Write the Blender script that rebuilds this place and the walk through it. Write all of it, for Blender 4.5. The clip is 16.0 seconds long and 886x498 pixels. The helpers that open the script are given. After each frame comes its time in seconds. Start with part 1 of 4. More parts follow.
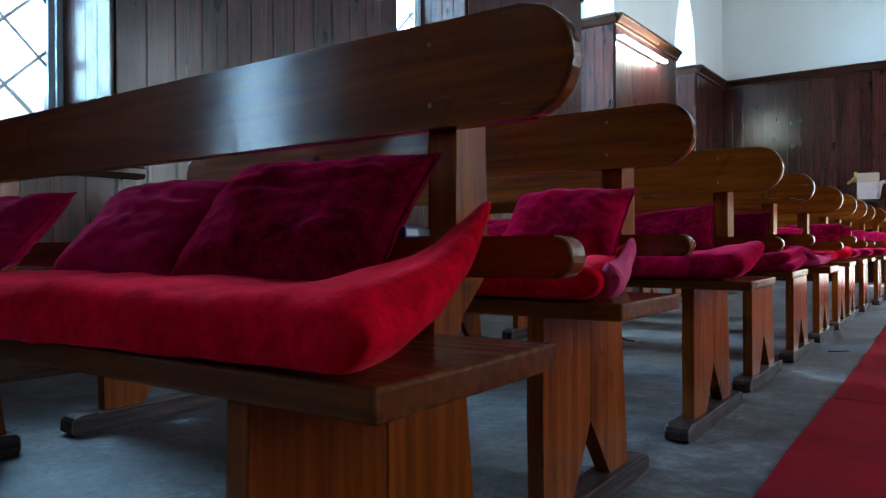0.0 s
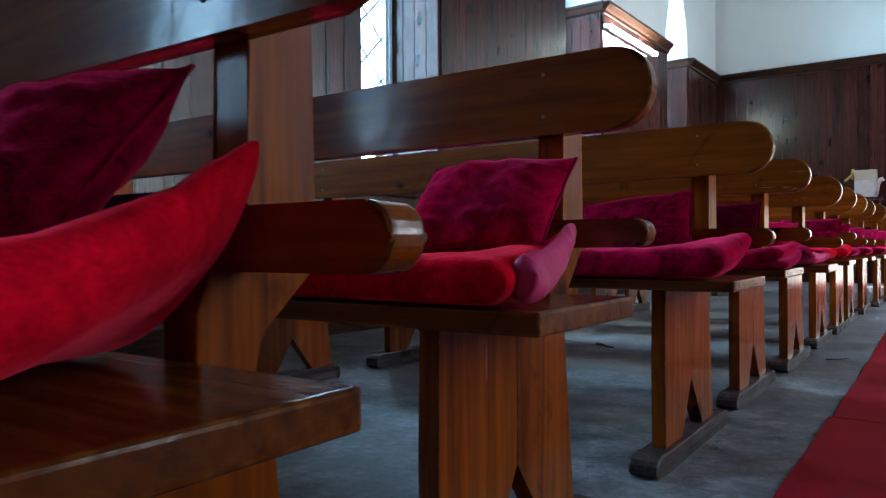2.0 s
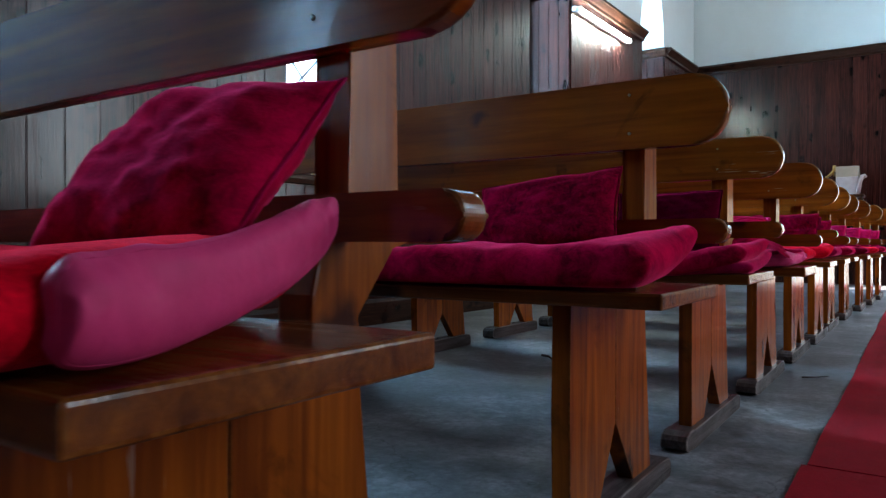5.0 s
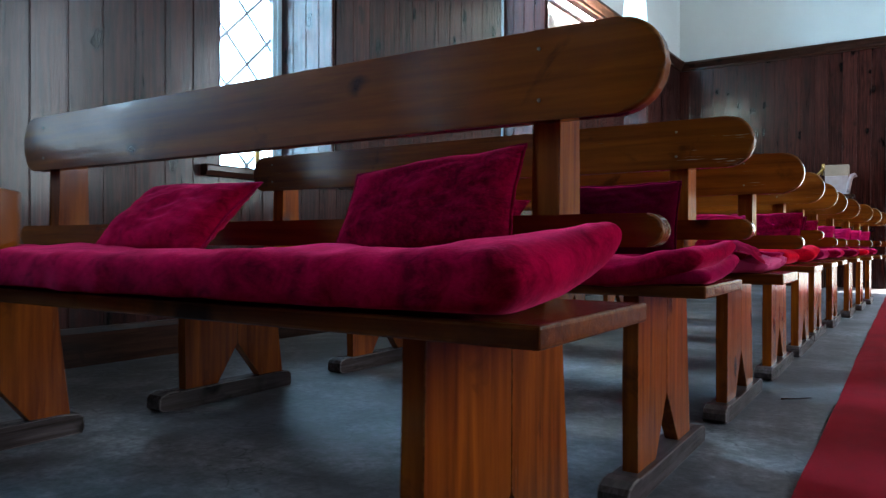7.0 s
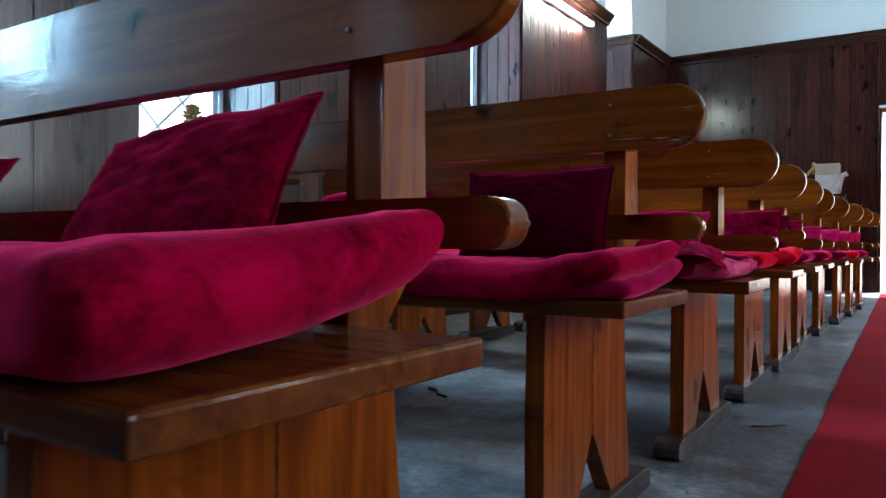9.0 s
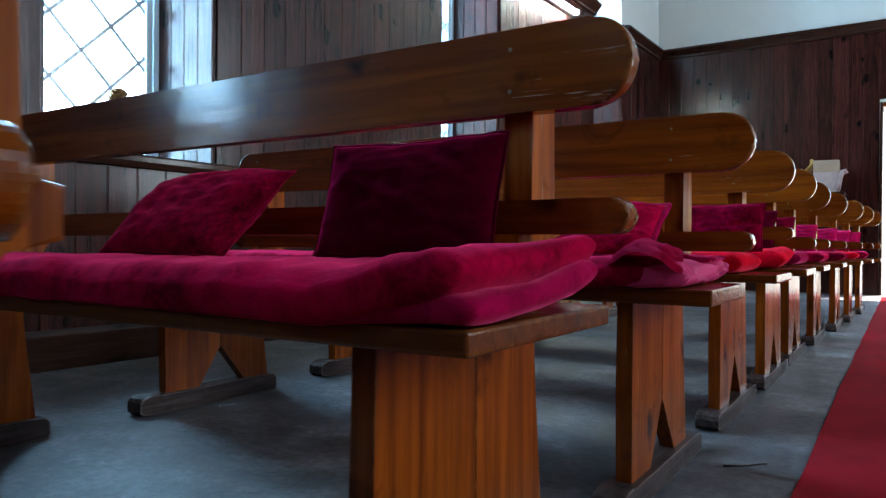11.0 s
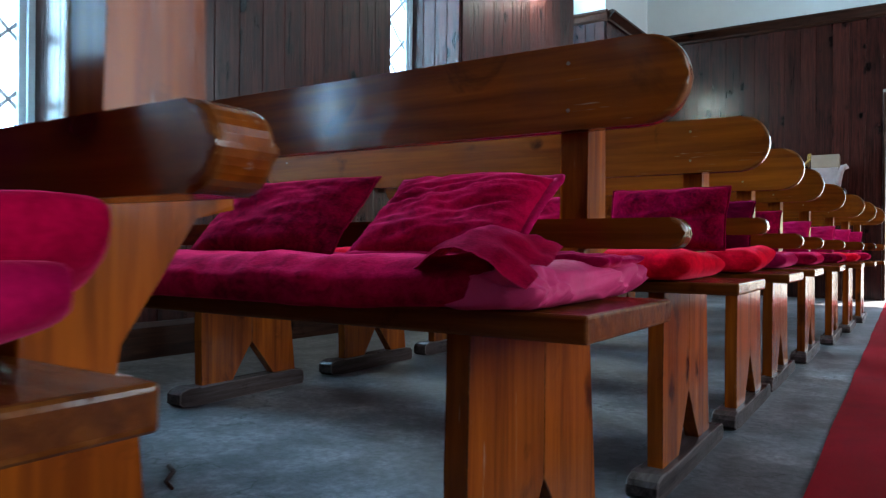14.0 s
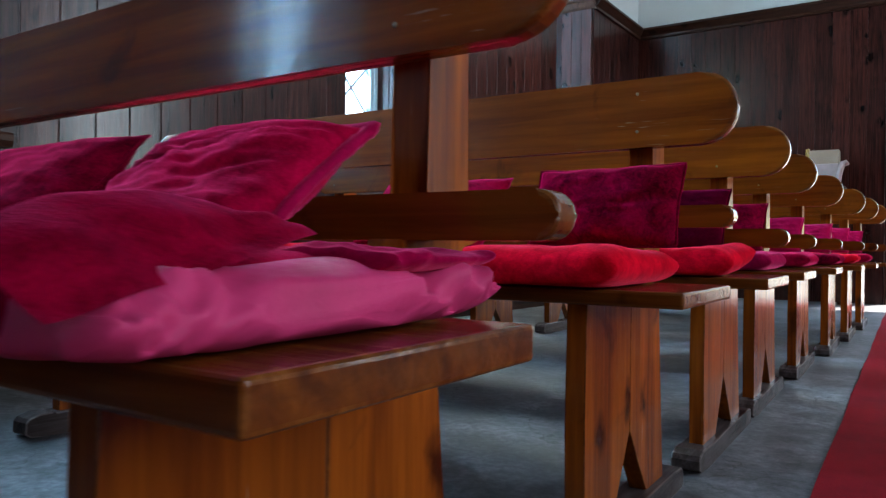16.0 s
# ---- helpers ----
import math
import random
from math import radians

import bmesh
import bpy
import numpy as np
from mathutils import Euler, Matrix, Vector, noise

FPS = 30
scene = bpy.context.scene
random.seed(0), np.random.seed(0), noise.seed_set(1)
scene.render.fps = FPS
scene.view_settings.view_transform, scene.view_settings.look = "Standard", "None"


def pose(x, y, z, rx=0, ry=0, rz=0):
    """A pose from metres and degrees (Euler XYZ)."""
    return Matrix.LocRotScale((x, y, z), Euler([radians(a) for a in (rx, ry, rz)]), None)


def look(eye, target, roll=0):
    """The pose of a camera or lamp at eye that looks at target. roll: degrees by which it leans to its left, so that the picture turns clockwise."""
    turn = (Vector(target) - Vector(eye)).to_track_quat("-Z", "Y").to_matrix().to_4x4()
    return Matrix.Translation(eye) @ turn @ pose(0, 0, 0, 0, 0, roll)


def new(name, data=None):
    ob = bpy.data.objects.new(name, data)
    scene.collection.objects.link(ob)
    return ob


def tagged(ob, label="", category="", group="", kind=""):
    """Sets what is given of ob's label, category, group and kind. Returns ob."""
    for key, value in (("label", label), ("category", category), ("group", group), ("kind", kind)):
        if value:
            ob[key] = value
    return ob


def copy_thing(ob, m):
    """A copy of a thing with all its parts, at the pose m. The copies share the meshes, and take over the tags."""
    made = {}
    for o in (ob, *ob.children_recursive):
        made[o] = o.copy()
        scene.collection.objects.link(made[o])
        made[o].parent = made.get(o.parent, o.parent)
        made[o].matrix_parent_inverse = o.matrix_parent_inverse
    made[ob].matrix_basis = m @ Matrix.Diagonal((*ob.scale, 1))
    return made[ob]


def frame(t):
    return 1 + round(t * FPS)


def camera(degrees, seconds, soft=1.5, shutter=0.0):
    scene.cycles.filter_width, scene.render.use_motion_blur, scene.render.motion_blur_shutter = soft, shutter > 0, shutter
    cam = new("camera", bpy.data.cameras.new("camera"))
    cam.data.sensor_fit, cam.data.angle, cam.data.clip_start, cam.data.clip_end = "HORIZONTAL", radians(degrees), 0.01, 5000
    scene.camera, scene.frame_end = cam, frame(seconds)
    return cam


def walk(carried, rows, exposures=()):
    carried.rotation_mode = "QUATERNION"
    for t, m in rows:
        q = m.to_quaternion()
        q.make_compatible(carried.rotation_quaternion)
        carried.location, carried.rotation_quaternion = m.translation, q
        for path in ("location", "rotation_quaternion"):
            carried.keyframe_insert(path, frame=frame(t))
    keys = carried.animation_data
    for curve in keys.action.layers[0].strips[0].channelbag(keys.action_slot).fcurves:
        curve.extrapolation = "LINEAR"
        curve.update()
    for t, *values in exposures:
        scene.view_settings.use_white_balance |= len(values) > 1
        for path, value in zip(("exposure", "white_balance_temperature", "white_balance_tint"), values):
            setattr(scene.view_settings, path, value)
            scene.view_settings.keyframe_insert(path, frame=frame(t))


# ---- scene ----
cam = camera(63.3, 16.0, 1.3, 0.5)
PATH = [
    (0, (0.646, 0.551, 0.579), (-0.5, 2.189, 0.571), -0.3),
    (0.5, (0.632, 0.662, 0.571), (-0.514, 2.301, 0.565), -0.3),
    (1, (0.617, 0.766, 0.564), (-0.527, 2.407, 0.558), -0.2),
    (1.5, (0.602, 0.87, 0.561), (-0.541, 2.512, 0.555), -0.3),
    (2, (0.587, 0.976, 0.556), (-0.552, 2.62, 0.551), -0.3),
    (2.5, (0.576, 1.077, 0.554), (-0.559, 2.724, 0.549), -0.3),
    (3, (0.566, 1.177, 0.554), (-0.564, 2.827, 0.547), -0.2),
    (3.5, (0.559, 1.278, 0.554), (-0.565, 2.932, 0.549), -0.3),
    (4, (0.549, 1.38, 0.551), (-0.568, 3.039, 0.544), -0.2),
    (6.5, (0.514, 1.929, 0.555), (-0.577, 3.604, 0.541), 0.2),
    (7, (0.512, 2.046, 0.557), (-0.576, 3.724, 0.545), 0.2),
    (7.5, (0.514, 2.158, 0.559), (-0.571, 3.838, 0.548), 0.3),
    (8, (0.515, 2.27, 0.558), (-0.566, 3.953, 0.55), 0.3),
    (8.5, (0.519, 2.383, 0.555), (-0.561, 4.067, 0.548), 0.3),
    (9, (0.517, 2.504, 0.558), (-0.56, 4.189, 0.547), 0.4),
    (11.5, (0.506, 3.099, 0.553), (-0.575, 4.782, 0.547), 0.4),
    (12, (0.508, 3.217, 0.554), (-0.577, 4.897, 0.551), 0.3),
    (12.5, (0.506, 3.34, 0.551), (-0.58, 5.02, 0.547), 0.2),
    (13, (0.501, 3.465, 0.547), (-0.586, 5.143, 0.542), 0.3),
    (13.5, (0.493, 3.587, 0.546), (-0.593, 5.266, 0.54), 0.5),
    (14, (0.487, 3.703, 0.544), (-0.598, 5.384, 0.541), 0.5),
    (14.5, (0.479, 3.834, 0.545), (-0.607, 5.514, 0.536), 0.6),
    (15, (0.472, 3.961, 0.543), (-0.612, 5.641, 0.533), 0.5),
    (15.5, (0.468, 4.083, 0.541), (-0.613, 5.765, 0.535), 0.5),
    (16, (0.473, 4.21, 0.537), (-0.615, 5.888, 0.535), 0.7),
]
walk(cam, [(t, look(eye, target, roll)) for t, eye, target, roll in PATH], [(0, 2.74), (6, 2.68), (16, 2.54)])

# ---- world, sun, daylight ----
world = bpy.data.worlds.new("sky")
scene.world = world
world.use_nodes = True
wn = world.node_tree.nodes
sky = wn.new("ShaderNodeTexSky")
sky.sky_type = "NISHITA"
sky.sun_disc = False
SUN_EL, SUN_AZ = radians(52), radians(28)     # azimuth from +y towards +x
sky.sun_elevation, sky.sun_rotation = SUN_EL, SUN_AZ
world.node_tree.links.new(sky.outputs["Color"], wn["Background"].inputs["Color"])
wn["Background"].inputs["Strength"].default_value = 0.08

sun_data = bpy.data.lights.new("sun", "SUN")
sun_data.energy, sun_data.angle, sun_data.color = 4.0, radians(0.5), (1.0, 0.95, 0.87)
sun_lamp = new("sun", sun_data)
sun_dir = Vector((math.sin(SUN_AZ) * math.cos(SUN_EL), math.cos(SUN_AZ) * math.cos(SUN_EL), math.sin(SUN_EL)))
sun_lamp.matrix_world = Matrix.Translation((12, 18, 20)) @ (-sun_dir).to_track_quat("-Z", "Y").to_matrix().to_4x4()


def area_lamp(name, size_x, size_y, power, colour, m):
    data = bpy.data.lights.new(name, "AREA")
    data.shape, data.size, data.size_y, data.energy, data.color = "RECTANGLE", size_x, size_y, power, colour
    data.spread = radians(125)
    ob = new(name, data)
    ob.matrix_world = m
    return ob


# the side wall leans a degree and a half off the line of the benches
WALL = pose(-2.62, 4.65, 0, 0, 0, -1.5)
BAY, OPEN_W, SILL, SPRING, APEX = 3.05, 0.92, 0.975, 3.35, 4.45
BAYS = (-3, -2, -1, 0, 1, 2)
RIGHT_X = 4.3
EAST_BAYS = (-1, 0, 1)
LAMP_L, LAMP_R, EAST_Y = 31, 14, 6.45
# the two southern lamps are cut short and dimmed to keep bench fronts dark
for k, share, tall, mid in ((-2, 0.18, 1.5, 1.85), (-1, 0.32, 1.5, 2.15), (0, 1.0, 3.2, 2.62), (1, 1.0, 3.2, 2.62), (2, 1.0, 3.2, 2.62)):
    area_lamp("daylight", 0.84, tall, LAMP_L * share, (0.38, 0.72, 1.0), WALL @ pose(-0.60, k * BAY + OPEN_W / 2, mid, 0, -90, 0) @ pose(0, 0, 0, 0, 0, 90))
# east windows are out of view; bays and powers set to light bench ends
for k in EAST_BAYS:
    area_lamp("daylight", 0.84, 3.0, LAMP_R * {-1: 0.72, 0: 0.75}.get(k, 1.4), (0.76, 0.89, 1.0), pose(RIGHT_X + 0.3, EAST_Y + k * BAY + OPEN_W / 2, 2.5, 0, 90, 0) @ pose(0, 0, 0, 0, 0, 90))


# ---- materials ----
def material(name):
    m = bpy.data.materials.new(name)
    m.use_nodes = True
    nt = m.node_tree
    return m, nt, nt.nodes["Principled BSDF"]


def node(nt, kind, **values):
    n = nt.nodes.new("ShaderNode" + kind)
    for key, value in values.items():
        n.inputs[key.replace("_", " ")].default_value = value
    return n


def ramp(nt, source, stops):
    r = nt.nodes.new("ShaderNodeValToRGB")
    while len(r.color_ramp.elements) < len(stops):
        r.color_ramp.elements.new(0.5)
    for e, (p, c) in zip(r.color_ramp.elements, stops):
        e.position, e.color = p, (*c, 1)
    nt.links.new(source, r.inputs["Fac"])
    return r.outputs["Color"]


def mixed(nt, a, b, fac, blend="MIX"):
    m = nt.nodes.new("ShaderNodeMix")
    m.data_type, m.blend_type = "RGBA", blend
    for sock, v in ((m.inputs[6], a), (m.inputs[7], b), (m.inputs[0], fac)):
        if isinstance(v, (int, float)):
            sock.default_value = v
        elif isinstance(v, tuple):
            sock.default_value = (*v, 1)
        else:
            nt.links.new(v, sock)
    return m.outputs[2]


def coords(nt, scale, shift=7.0):
    """Object coordinates, shifted for each object by its own random number."""
    tc = nt.nodes.new("ShaderNodeTexCoord")
    info = nt.nodes.new("ShaderNodeObjectInfo")
    mul = nt.nodes.new("ShaderNodeMath")
    mul.operation = "MULTIPLY"
    mul.inputs[1].default_value = shift
    nt.links.new(info.outputs["Random"], mul.inputs[0])
    add = nt.nodes.new("ShaderNodeVectorMath")
    nt.links.new(tc.outputs["Object"], add.inputs[0])
    nt.links.new(mul.outputs[0], add.inputs[1])
    mp = nt.nodes.new("ShaderNodeMapping")
    mp.inputs["Scale"].default_value = scale
    nt.links.new(add.outputs[0], mp.inputs["Vector"])
    return mp.outputs["Vector"], info.outputs["Random"], add.outputs[0]


def bump(nt, bsdf, height, strength, distance):
    b = node(nt, "Bump", Strength=strength, Distance=distance)
    nt.links.new(height, b.inputs["Height"])
    nt.links.new(b.outputs["Normal"], bsdf.inputs["Normal"])
    return b


def tex_noise(nt, vec, scale, detail=5, rough=0.55, distort=0.0):
    n = node(nt, "TexNoise", Scale=scale, Detail=detail, Roughness=rough, Distortion=distort)
    nt.links.new(vec, n.inputs["Vector"])
    return n.outputs["Fac"]


def wood(name, dark, mid, light, grain, rough=(0.22, 0.42), worn=0.25, coat=0.35, spread=0.5, bump_k=0.25, gloss=0.11, scuff=0.0, streak=None, ior=1.5, calm=0.0, knots=(0.09, 0.20)):
    """Varnished timber; grain: the axis along which the fibres run."""
    m, nt, bsdf = material(name)
    s = {"x": (0.5, 9, 9), "y": (9, 0.5, 9), "z": (9, 9, 0.5)}[grain]
    vec, rnd, plain = coords(nt, s)
    fibre = tex_noise(nt, vec, 7.0, 8, 0.62, 0.6)
    band = tex_noise(nt, vec, 1.6, 3, 0.5, 1.6)
    fine = tex_noise(nt, vec, 26.0, 4, 0.7, 0.3)
    col = ramp(nt, fibre, [(0.36, dark), (0.5, mid), (0.66, light)])
    col = mixed(nt, col, ramp(nt, fine, [(0.36, (0.52, 0.48, 0.46)), (0.60, (1.12, 1.12, 1.12))]), 0.5 * (1 - calm), "MULTIPLY")
    col = mixed(nt, col, ramp(nt, band, [(0.35, dark), (0.65, light)]), 0.38 + 0.35 * calm)
    # knots
    ks = {"x": (3.2, 5.5, 5.5), "y": (5.5, 3.2, 5.5), "z": (5.5, 5.5, 3.2)}[grain]
    mp = nt.nodes.new("ShaderNodeMapping")
    mp.inputs["Scale"].default_value = ks
    swirl = node(nt, "TexNoise", Scale=14.0, Detail=4.0)
    nt.links.new(plain, swirl.inputs["Vector"])
    bend = nt.nodes.new("ShaderNodeVectorMath")
    bend.operation = "MULTIPLY_ADD"
    bend.inputs[1].default_value = (0.07, 0.07, 0.07)
    nt.links.new(swirl.outputs["Color"], bend.inputs[0])
    nt.links.new(plain, bend.inputs[2])
    nt.links.new(bend.outputs[0], mp.inputs["Vector"])
    vor = node(nt, "TexVoronoi", Scale=1.0)
    nt.links.new(mp.outputs["Vector"], vor.inputs["Vector"])
    knot = ramp(nt, vor.outputs["Distance"], [(knots[0], (1, 1, 1)), (knots[1], (0, 0, 0))])
    col = mixed(nt, col, tuple(c * 0.4 for c in dark), knot)
    # hand-worn smudges, darker than the timber
    smudge = ramp(nt, tex_noise(nt, plain, 5.5, 5, 0.62, 0.8), [(0.60, (0, 0, 0)), (0.72, (0.7, 0.7, 0.7))])
    col = mixed(nt, col, tuple(c * 0.35 for c in dark), smudge)
    # one board is darker than the next
    tone = ramp(nt, rnd, [(0.0, (1 - spread,) * 3), (1.0, (1.0,) * 3)])
    col = mixed(nt, col, tone, 1.0, "MULTIPLY")
    # rubbed patches
    wear = ramp(nt, tex_noise(nt, plain, 3.1, 6, 0.7), [(0.56, (0, 0, 0)), (0.74, (1, 1, 1))])
    wear_k = nt.nodes.new("ShaderNodeMath")
    wear_k.operation = "MULTIPLY"
    wear_k.inputs[1].default_value = worn
    nt.links.new(wear, wear_k.inputs[0])
    col = mixed(nt, col, light, wear_k.outputs[0])
    if streak:
        thin = ramp(nt, tex_noise(nt, vec, 4.2, 7, 0.72, 0.4), [(0.47, (0, 0, 0)), (0.66, (0.85, 0.85, 0.85))])
        col = mixed(nt, col, streak, mixed(nt, thin, ramp(nt, tex_noise(nt, plain, 1.5, 3), [(0.4, (0.25, 0.25, 0.25)), (0.62, (1, 1, 1))]), 1.0, "MULTIPLY"))
    if scuff:
        flake = ramp(nt, tex_noise(nt, vec, 11.0, 3, 0.8), [(0.66, (0, 0, 0)), (0.71, (1, 1, 1))])
        where = ramp(nt, tex_noise(nt, plain, 2.3, 4, 0.7), [(0.54, (0, 0, 0)), (0.68, (scuff,) * 3)])
        col = mixed(nt, col, (0.40, 0.33, 0.27), mixed(nt, flake, where, 1.0, "MULTIPLY"))
    nt.links.new(col, bsdf.inputs["Base Color"])
    rg = ramp(nt, tex_noise(nt, plain, 5.0, 7, 0.7), [(0.3, (rough[0],) * 3), (0.75, (rough[1],) * 3)])
    nt.links.new(rg, bsdf.inputs["Roughness"])
    bsdf.inputs["Coat Weight"].default_value = coat
    bsdf.inputs["Specular IOR Level"].default_value = 0.05
    bsdf.inputs["Coat Roughness"].default_value = gloss
    bsdf.inputs["Coat IOR"].default_value = ior
    both = nt.nodes.new("ShaderNodeMath")
    both.operation = "MULTIPLY_ADD"
    both.inputs[1].default_value = 0.35
    nt.links.new(fine, both.inputs[0])
    nt.links.new(fibre, both.inputs[2])
    bump(nt, bsdf, both.outputs[0], bump_k, 0.004)
    # uneven brushed varnish
    varnish = node(nt, "Bump", Strength=0.3, Distance=0.006)
    nt.links.new(mixed(nt, tex_noise(nt, vec, 3.0, 5, 0.6), tex_noise(nt, plain, 7, 7, 0.62, 0.6), 0.6), varnish.inputs["Height"])
    nt.links.new(varnish.outputs["Normal"], bsdf.inputs["Coat Normal"])
    return m


def velvet(name, deep, nap, sheen, patch=8.0, soft=0.09):
    m, nt, bsdf = material(name)
    vec, rnd, plain = coords(nt, (1, 1, 1))
    brushed = tex_noise(nt, plain, patch, 6, 0.66, 0.7)
    fine = tex_noise(nt, plain, 260, 2, 0.6)
    crushed = tex_noise(nt, plain, patch * 4.5, 5, 0.7, 1.1)
    col = ramp(nt, mixed(nt, brushed, crushed, 0.42), [(0.5 - soft, deep), (0.5 + soft, nap)])
    col = mixed(nt, col, ramp(nt, fine, [(0.3, (0.72, 0.72, 0.72)), (0.7, (1.0, 1.0, 1.0))]), 0.7, "MULTIPLY")
    nt.links.new(col, bsdf.inputs["Base Color"])
    bsdf.inputs["Roughness"].default_value = 0.85
    bsdf.inputs["Specular IOR Level"].default_value = 0.0
    bsdf.inputs["Sheen Weight"].default_value = 0.7
    bsdf.inputs["Sheen Roughness"].default_value = 0.35
    bsdf.inputs["Sheen Tint"].default_value = (*sheen, 1)
    mixn = nt.nodes.new("ShaderNodeMath")
    mixn.operation = "MULTIPLY_ADD"
    mixn.inputs[1].default_value = 3.5
    nt.links.new(tex_noise(nt, plain, 11, 4, 0.6, 0.8), mixn.inputs[0])
    nt.links.new(fine, mixn.inputs[2])
    bump(nt, bsdf, mixn.outputs[0], 0.22, 0.003)
    return m


def plain_mat(name, colour, rough, var=0.15, scale=6.0, metal=0.0, bump_k=0.1, bump_d=0.003):
    m, nt, bsdf = material(name)
    vec, rnd, plain = coords(nt, (1, 1, 1))
    f = tex_noise(nt, plain, scale, 6, 0.65)
    nt.links.new(ramp(nt, f, [(0.3, tuple(c * (1 - var) for c in colour)), (0.7, tuple(min(1, c * (1 + var)) for c in colour))]), bsdf.inputs["Base Color"])
    g = tex_noise(nt, plain, scale * 9, 4, 0.6)
    nt.links.new(ramp(nt, g, [(0.3, (max(0.03, rough - 0.08),) * 3), (0.7, (min(1, rough + 0.08),) * 3)]), bsdf.inputs["Roughness"])
    bsdf.inputs["Metallic"].default_value = metal
    bump(nt, bsdf, g, bump_k, bump_d)
    return m


BENCH_X = wood("bench_wood", (0.12, 0.020, 0.0012), (0.21, 0.041, 0.0018), (0.30, 0.070, 0.0035), "x", (0.4, 0.6), 0.12, 1.0, 0.3, 0.12, 0.11, 1.0, None, 1.62, 0.6, (0.04, 0.12))
BENCH_Z = wood("bench_wood_upright", (0.12, 0.018, 0.001), (0.27, 0.050, 0.002), (0.42, 0.095, 0.004), "z", (0.45, 0.65), 0.10, 0.4, 0.3, 0.15, 0.2, 0.6, None, 1.5, 0.5)
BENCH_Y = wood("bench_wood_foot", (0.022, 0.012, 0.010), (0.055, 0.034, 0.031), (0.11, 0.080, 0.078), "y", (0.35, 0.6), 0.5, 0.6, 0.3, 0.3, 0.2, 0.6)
SCUFFED = wood("scuffed_foot_edge", (0.06, 0.04, 0.037), (0.15, 0.115, 0.108), (0.26, 0.21, 0.20), "y", (0.35, 0.6), 0.6, 0.4, 0.3, 0.3, 0.25, 0.6)
LEG = wood("bench_wood_leg", (0.11, 0.017, 0.001), (0.23, 0.042, 0.002), (0.35, 0.078, 0.0035), "z", (0.45, 0.65), 0.12, 0.6, 0.25, 0.15, 0.16, 0.7, None, 1.5, 0.7, (0.07, 0.16))
SEAT = wood("bench_seat_wood", (0.075, 0.013, 0.001), (0.14, 0.029, 0.002), (0.24, 0.060, 0.005), "x", (0.45, 0.65), 0.35, 0.7, 0.35, 0.3, 0.2, 1.0, None, 1.5, 0.4)
WORN = wood("rubbed_bench_edge", (0.08, 0.015, 0.002), (0.17, 0.040, 0.005), (0.30, 0.10, 0.022), "x", (0.35, 0.55), 0.5, 0.7, 0.3, 0.2, 0.15, 0.6, None, 1.5)
BOARD = wood("wall_board_wood", (0.006, 0.0016, 0.0014), (0.038, 0.0078, 0.0056), (0.10, 0.024, 0.017), "z", (0.35, 0.55), 0.2, 0.6, 0.55, 0.8, 0.2, 0.0, (0.06, 0.018, 0.016), 1.5, 0.0, (0.14, 0.24))
DARK_WOOD = wood("dark_stained_wood", (0.02, 0.008, 0.006), (0.04, 0.015, 0.01), (0.075, 0.03, 0.018), "y", (0.25, 0.45), 0.15, 0.3, 0.3)
V_RED = velvet("bright_red_velvet", (0.36, 0.0012, 0.007), (0.95, 0.004, 0.026), (1.0, 0.06, 0.12), 6.0, 0.12)
V_CRIMSON = velvet("crimson_velvet", (0.12, 0.0006, 0.010), (0.52, 0.0024, 0.045), (1.0, 0.06, 0.20), 6.0, 0.11)
V_WINE = velvet("wine_velvet", (0.06, 0.0004, 0.006), (0.28, 0.0013, 0.027), (0.9, 0.04, 0.14), 15.0, 0.11)
V_DARK = velvet("dark_wine_velvet", (0.035, 0.0004, 0.005), (0.085, 0.0007, 0.011), (0.9, 0.03, 0.18), 12.0, 0.14)
V_MAGENTA = velvet("magenta_velvet", (0.18, 0.0012, 0.026), (0.48, 0.005, 0.068), (1.0, 0.10, 0.26), 6.0, 0.16)
SATIN = plain_mat("pink_satin", (0.54, 0.034, 0.13), 0.55, 0.15, 9, 0, 0.2, 0.003)
SATIN.node_tree.nodes["Principled BSDF"].inputs["Specular IOR Level"].default_value = 0.15
PLASTER = plain_mat("white_plaster", (0.60, 0.64, 0.64), 0.85, 0.04, 1.4, 0, 0.15, 0.004)
PAINT = plain_mat("pale_painted_wood", (0.58, 0.70, 0.76), 0.45, 0.12, 5, 0, 0.15, 0.003)
LEAD = plain_mat("lead_came", (0.50, 0.55, 0.60), 0.5, 0.2, 20, 0.6)
STEEL = plain_mat("dull_screw_steel", (0.22, 0.16, 0.11), 0.45, 0.3, 90, 0.4)
CONE = plain_mat("gilded_cone_scales", (0.24, 0.12, 0.035), 0.4, 0.45, 60, 0.3)
GOLD = plain_mat("gold_paint", (0.30, 0.17, 0.04), 0.45, 0.3, 40, 0.4)
IVORY = plain_mat("ivory_card", (0.27, 0.18, 0.125), 0.7, 0.1, 8)
PINK_CLOTH = plain_mat("pale_pink_cloth", (0.34, 0.24, 0.23), 0.8, 0.12, 12)
BLUE = plain_mat("blue_book_cloth", (0.03, 0.12, 0.42), 0.5, 0.15, 14)
PAPER = plain_mat("white_paper", (0.8, 0.8, 0.77), 0.8, 0.05, 20)
WHITE_METAL = plain_mat("white_enamel", (0.75, 0.76, 0.76), 0.35, 0.05, 10)
EARTH = plain_mat("pale_paving", (0.42, 0.40, 0.36), 0.9, 0.15, 2.0)


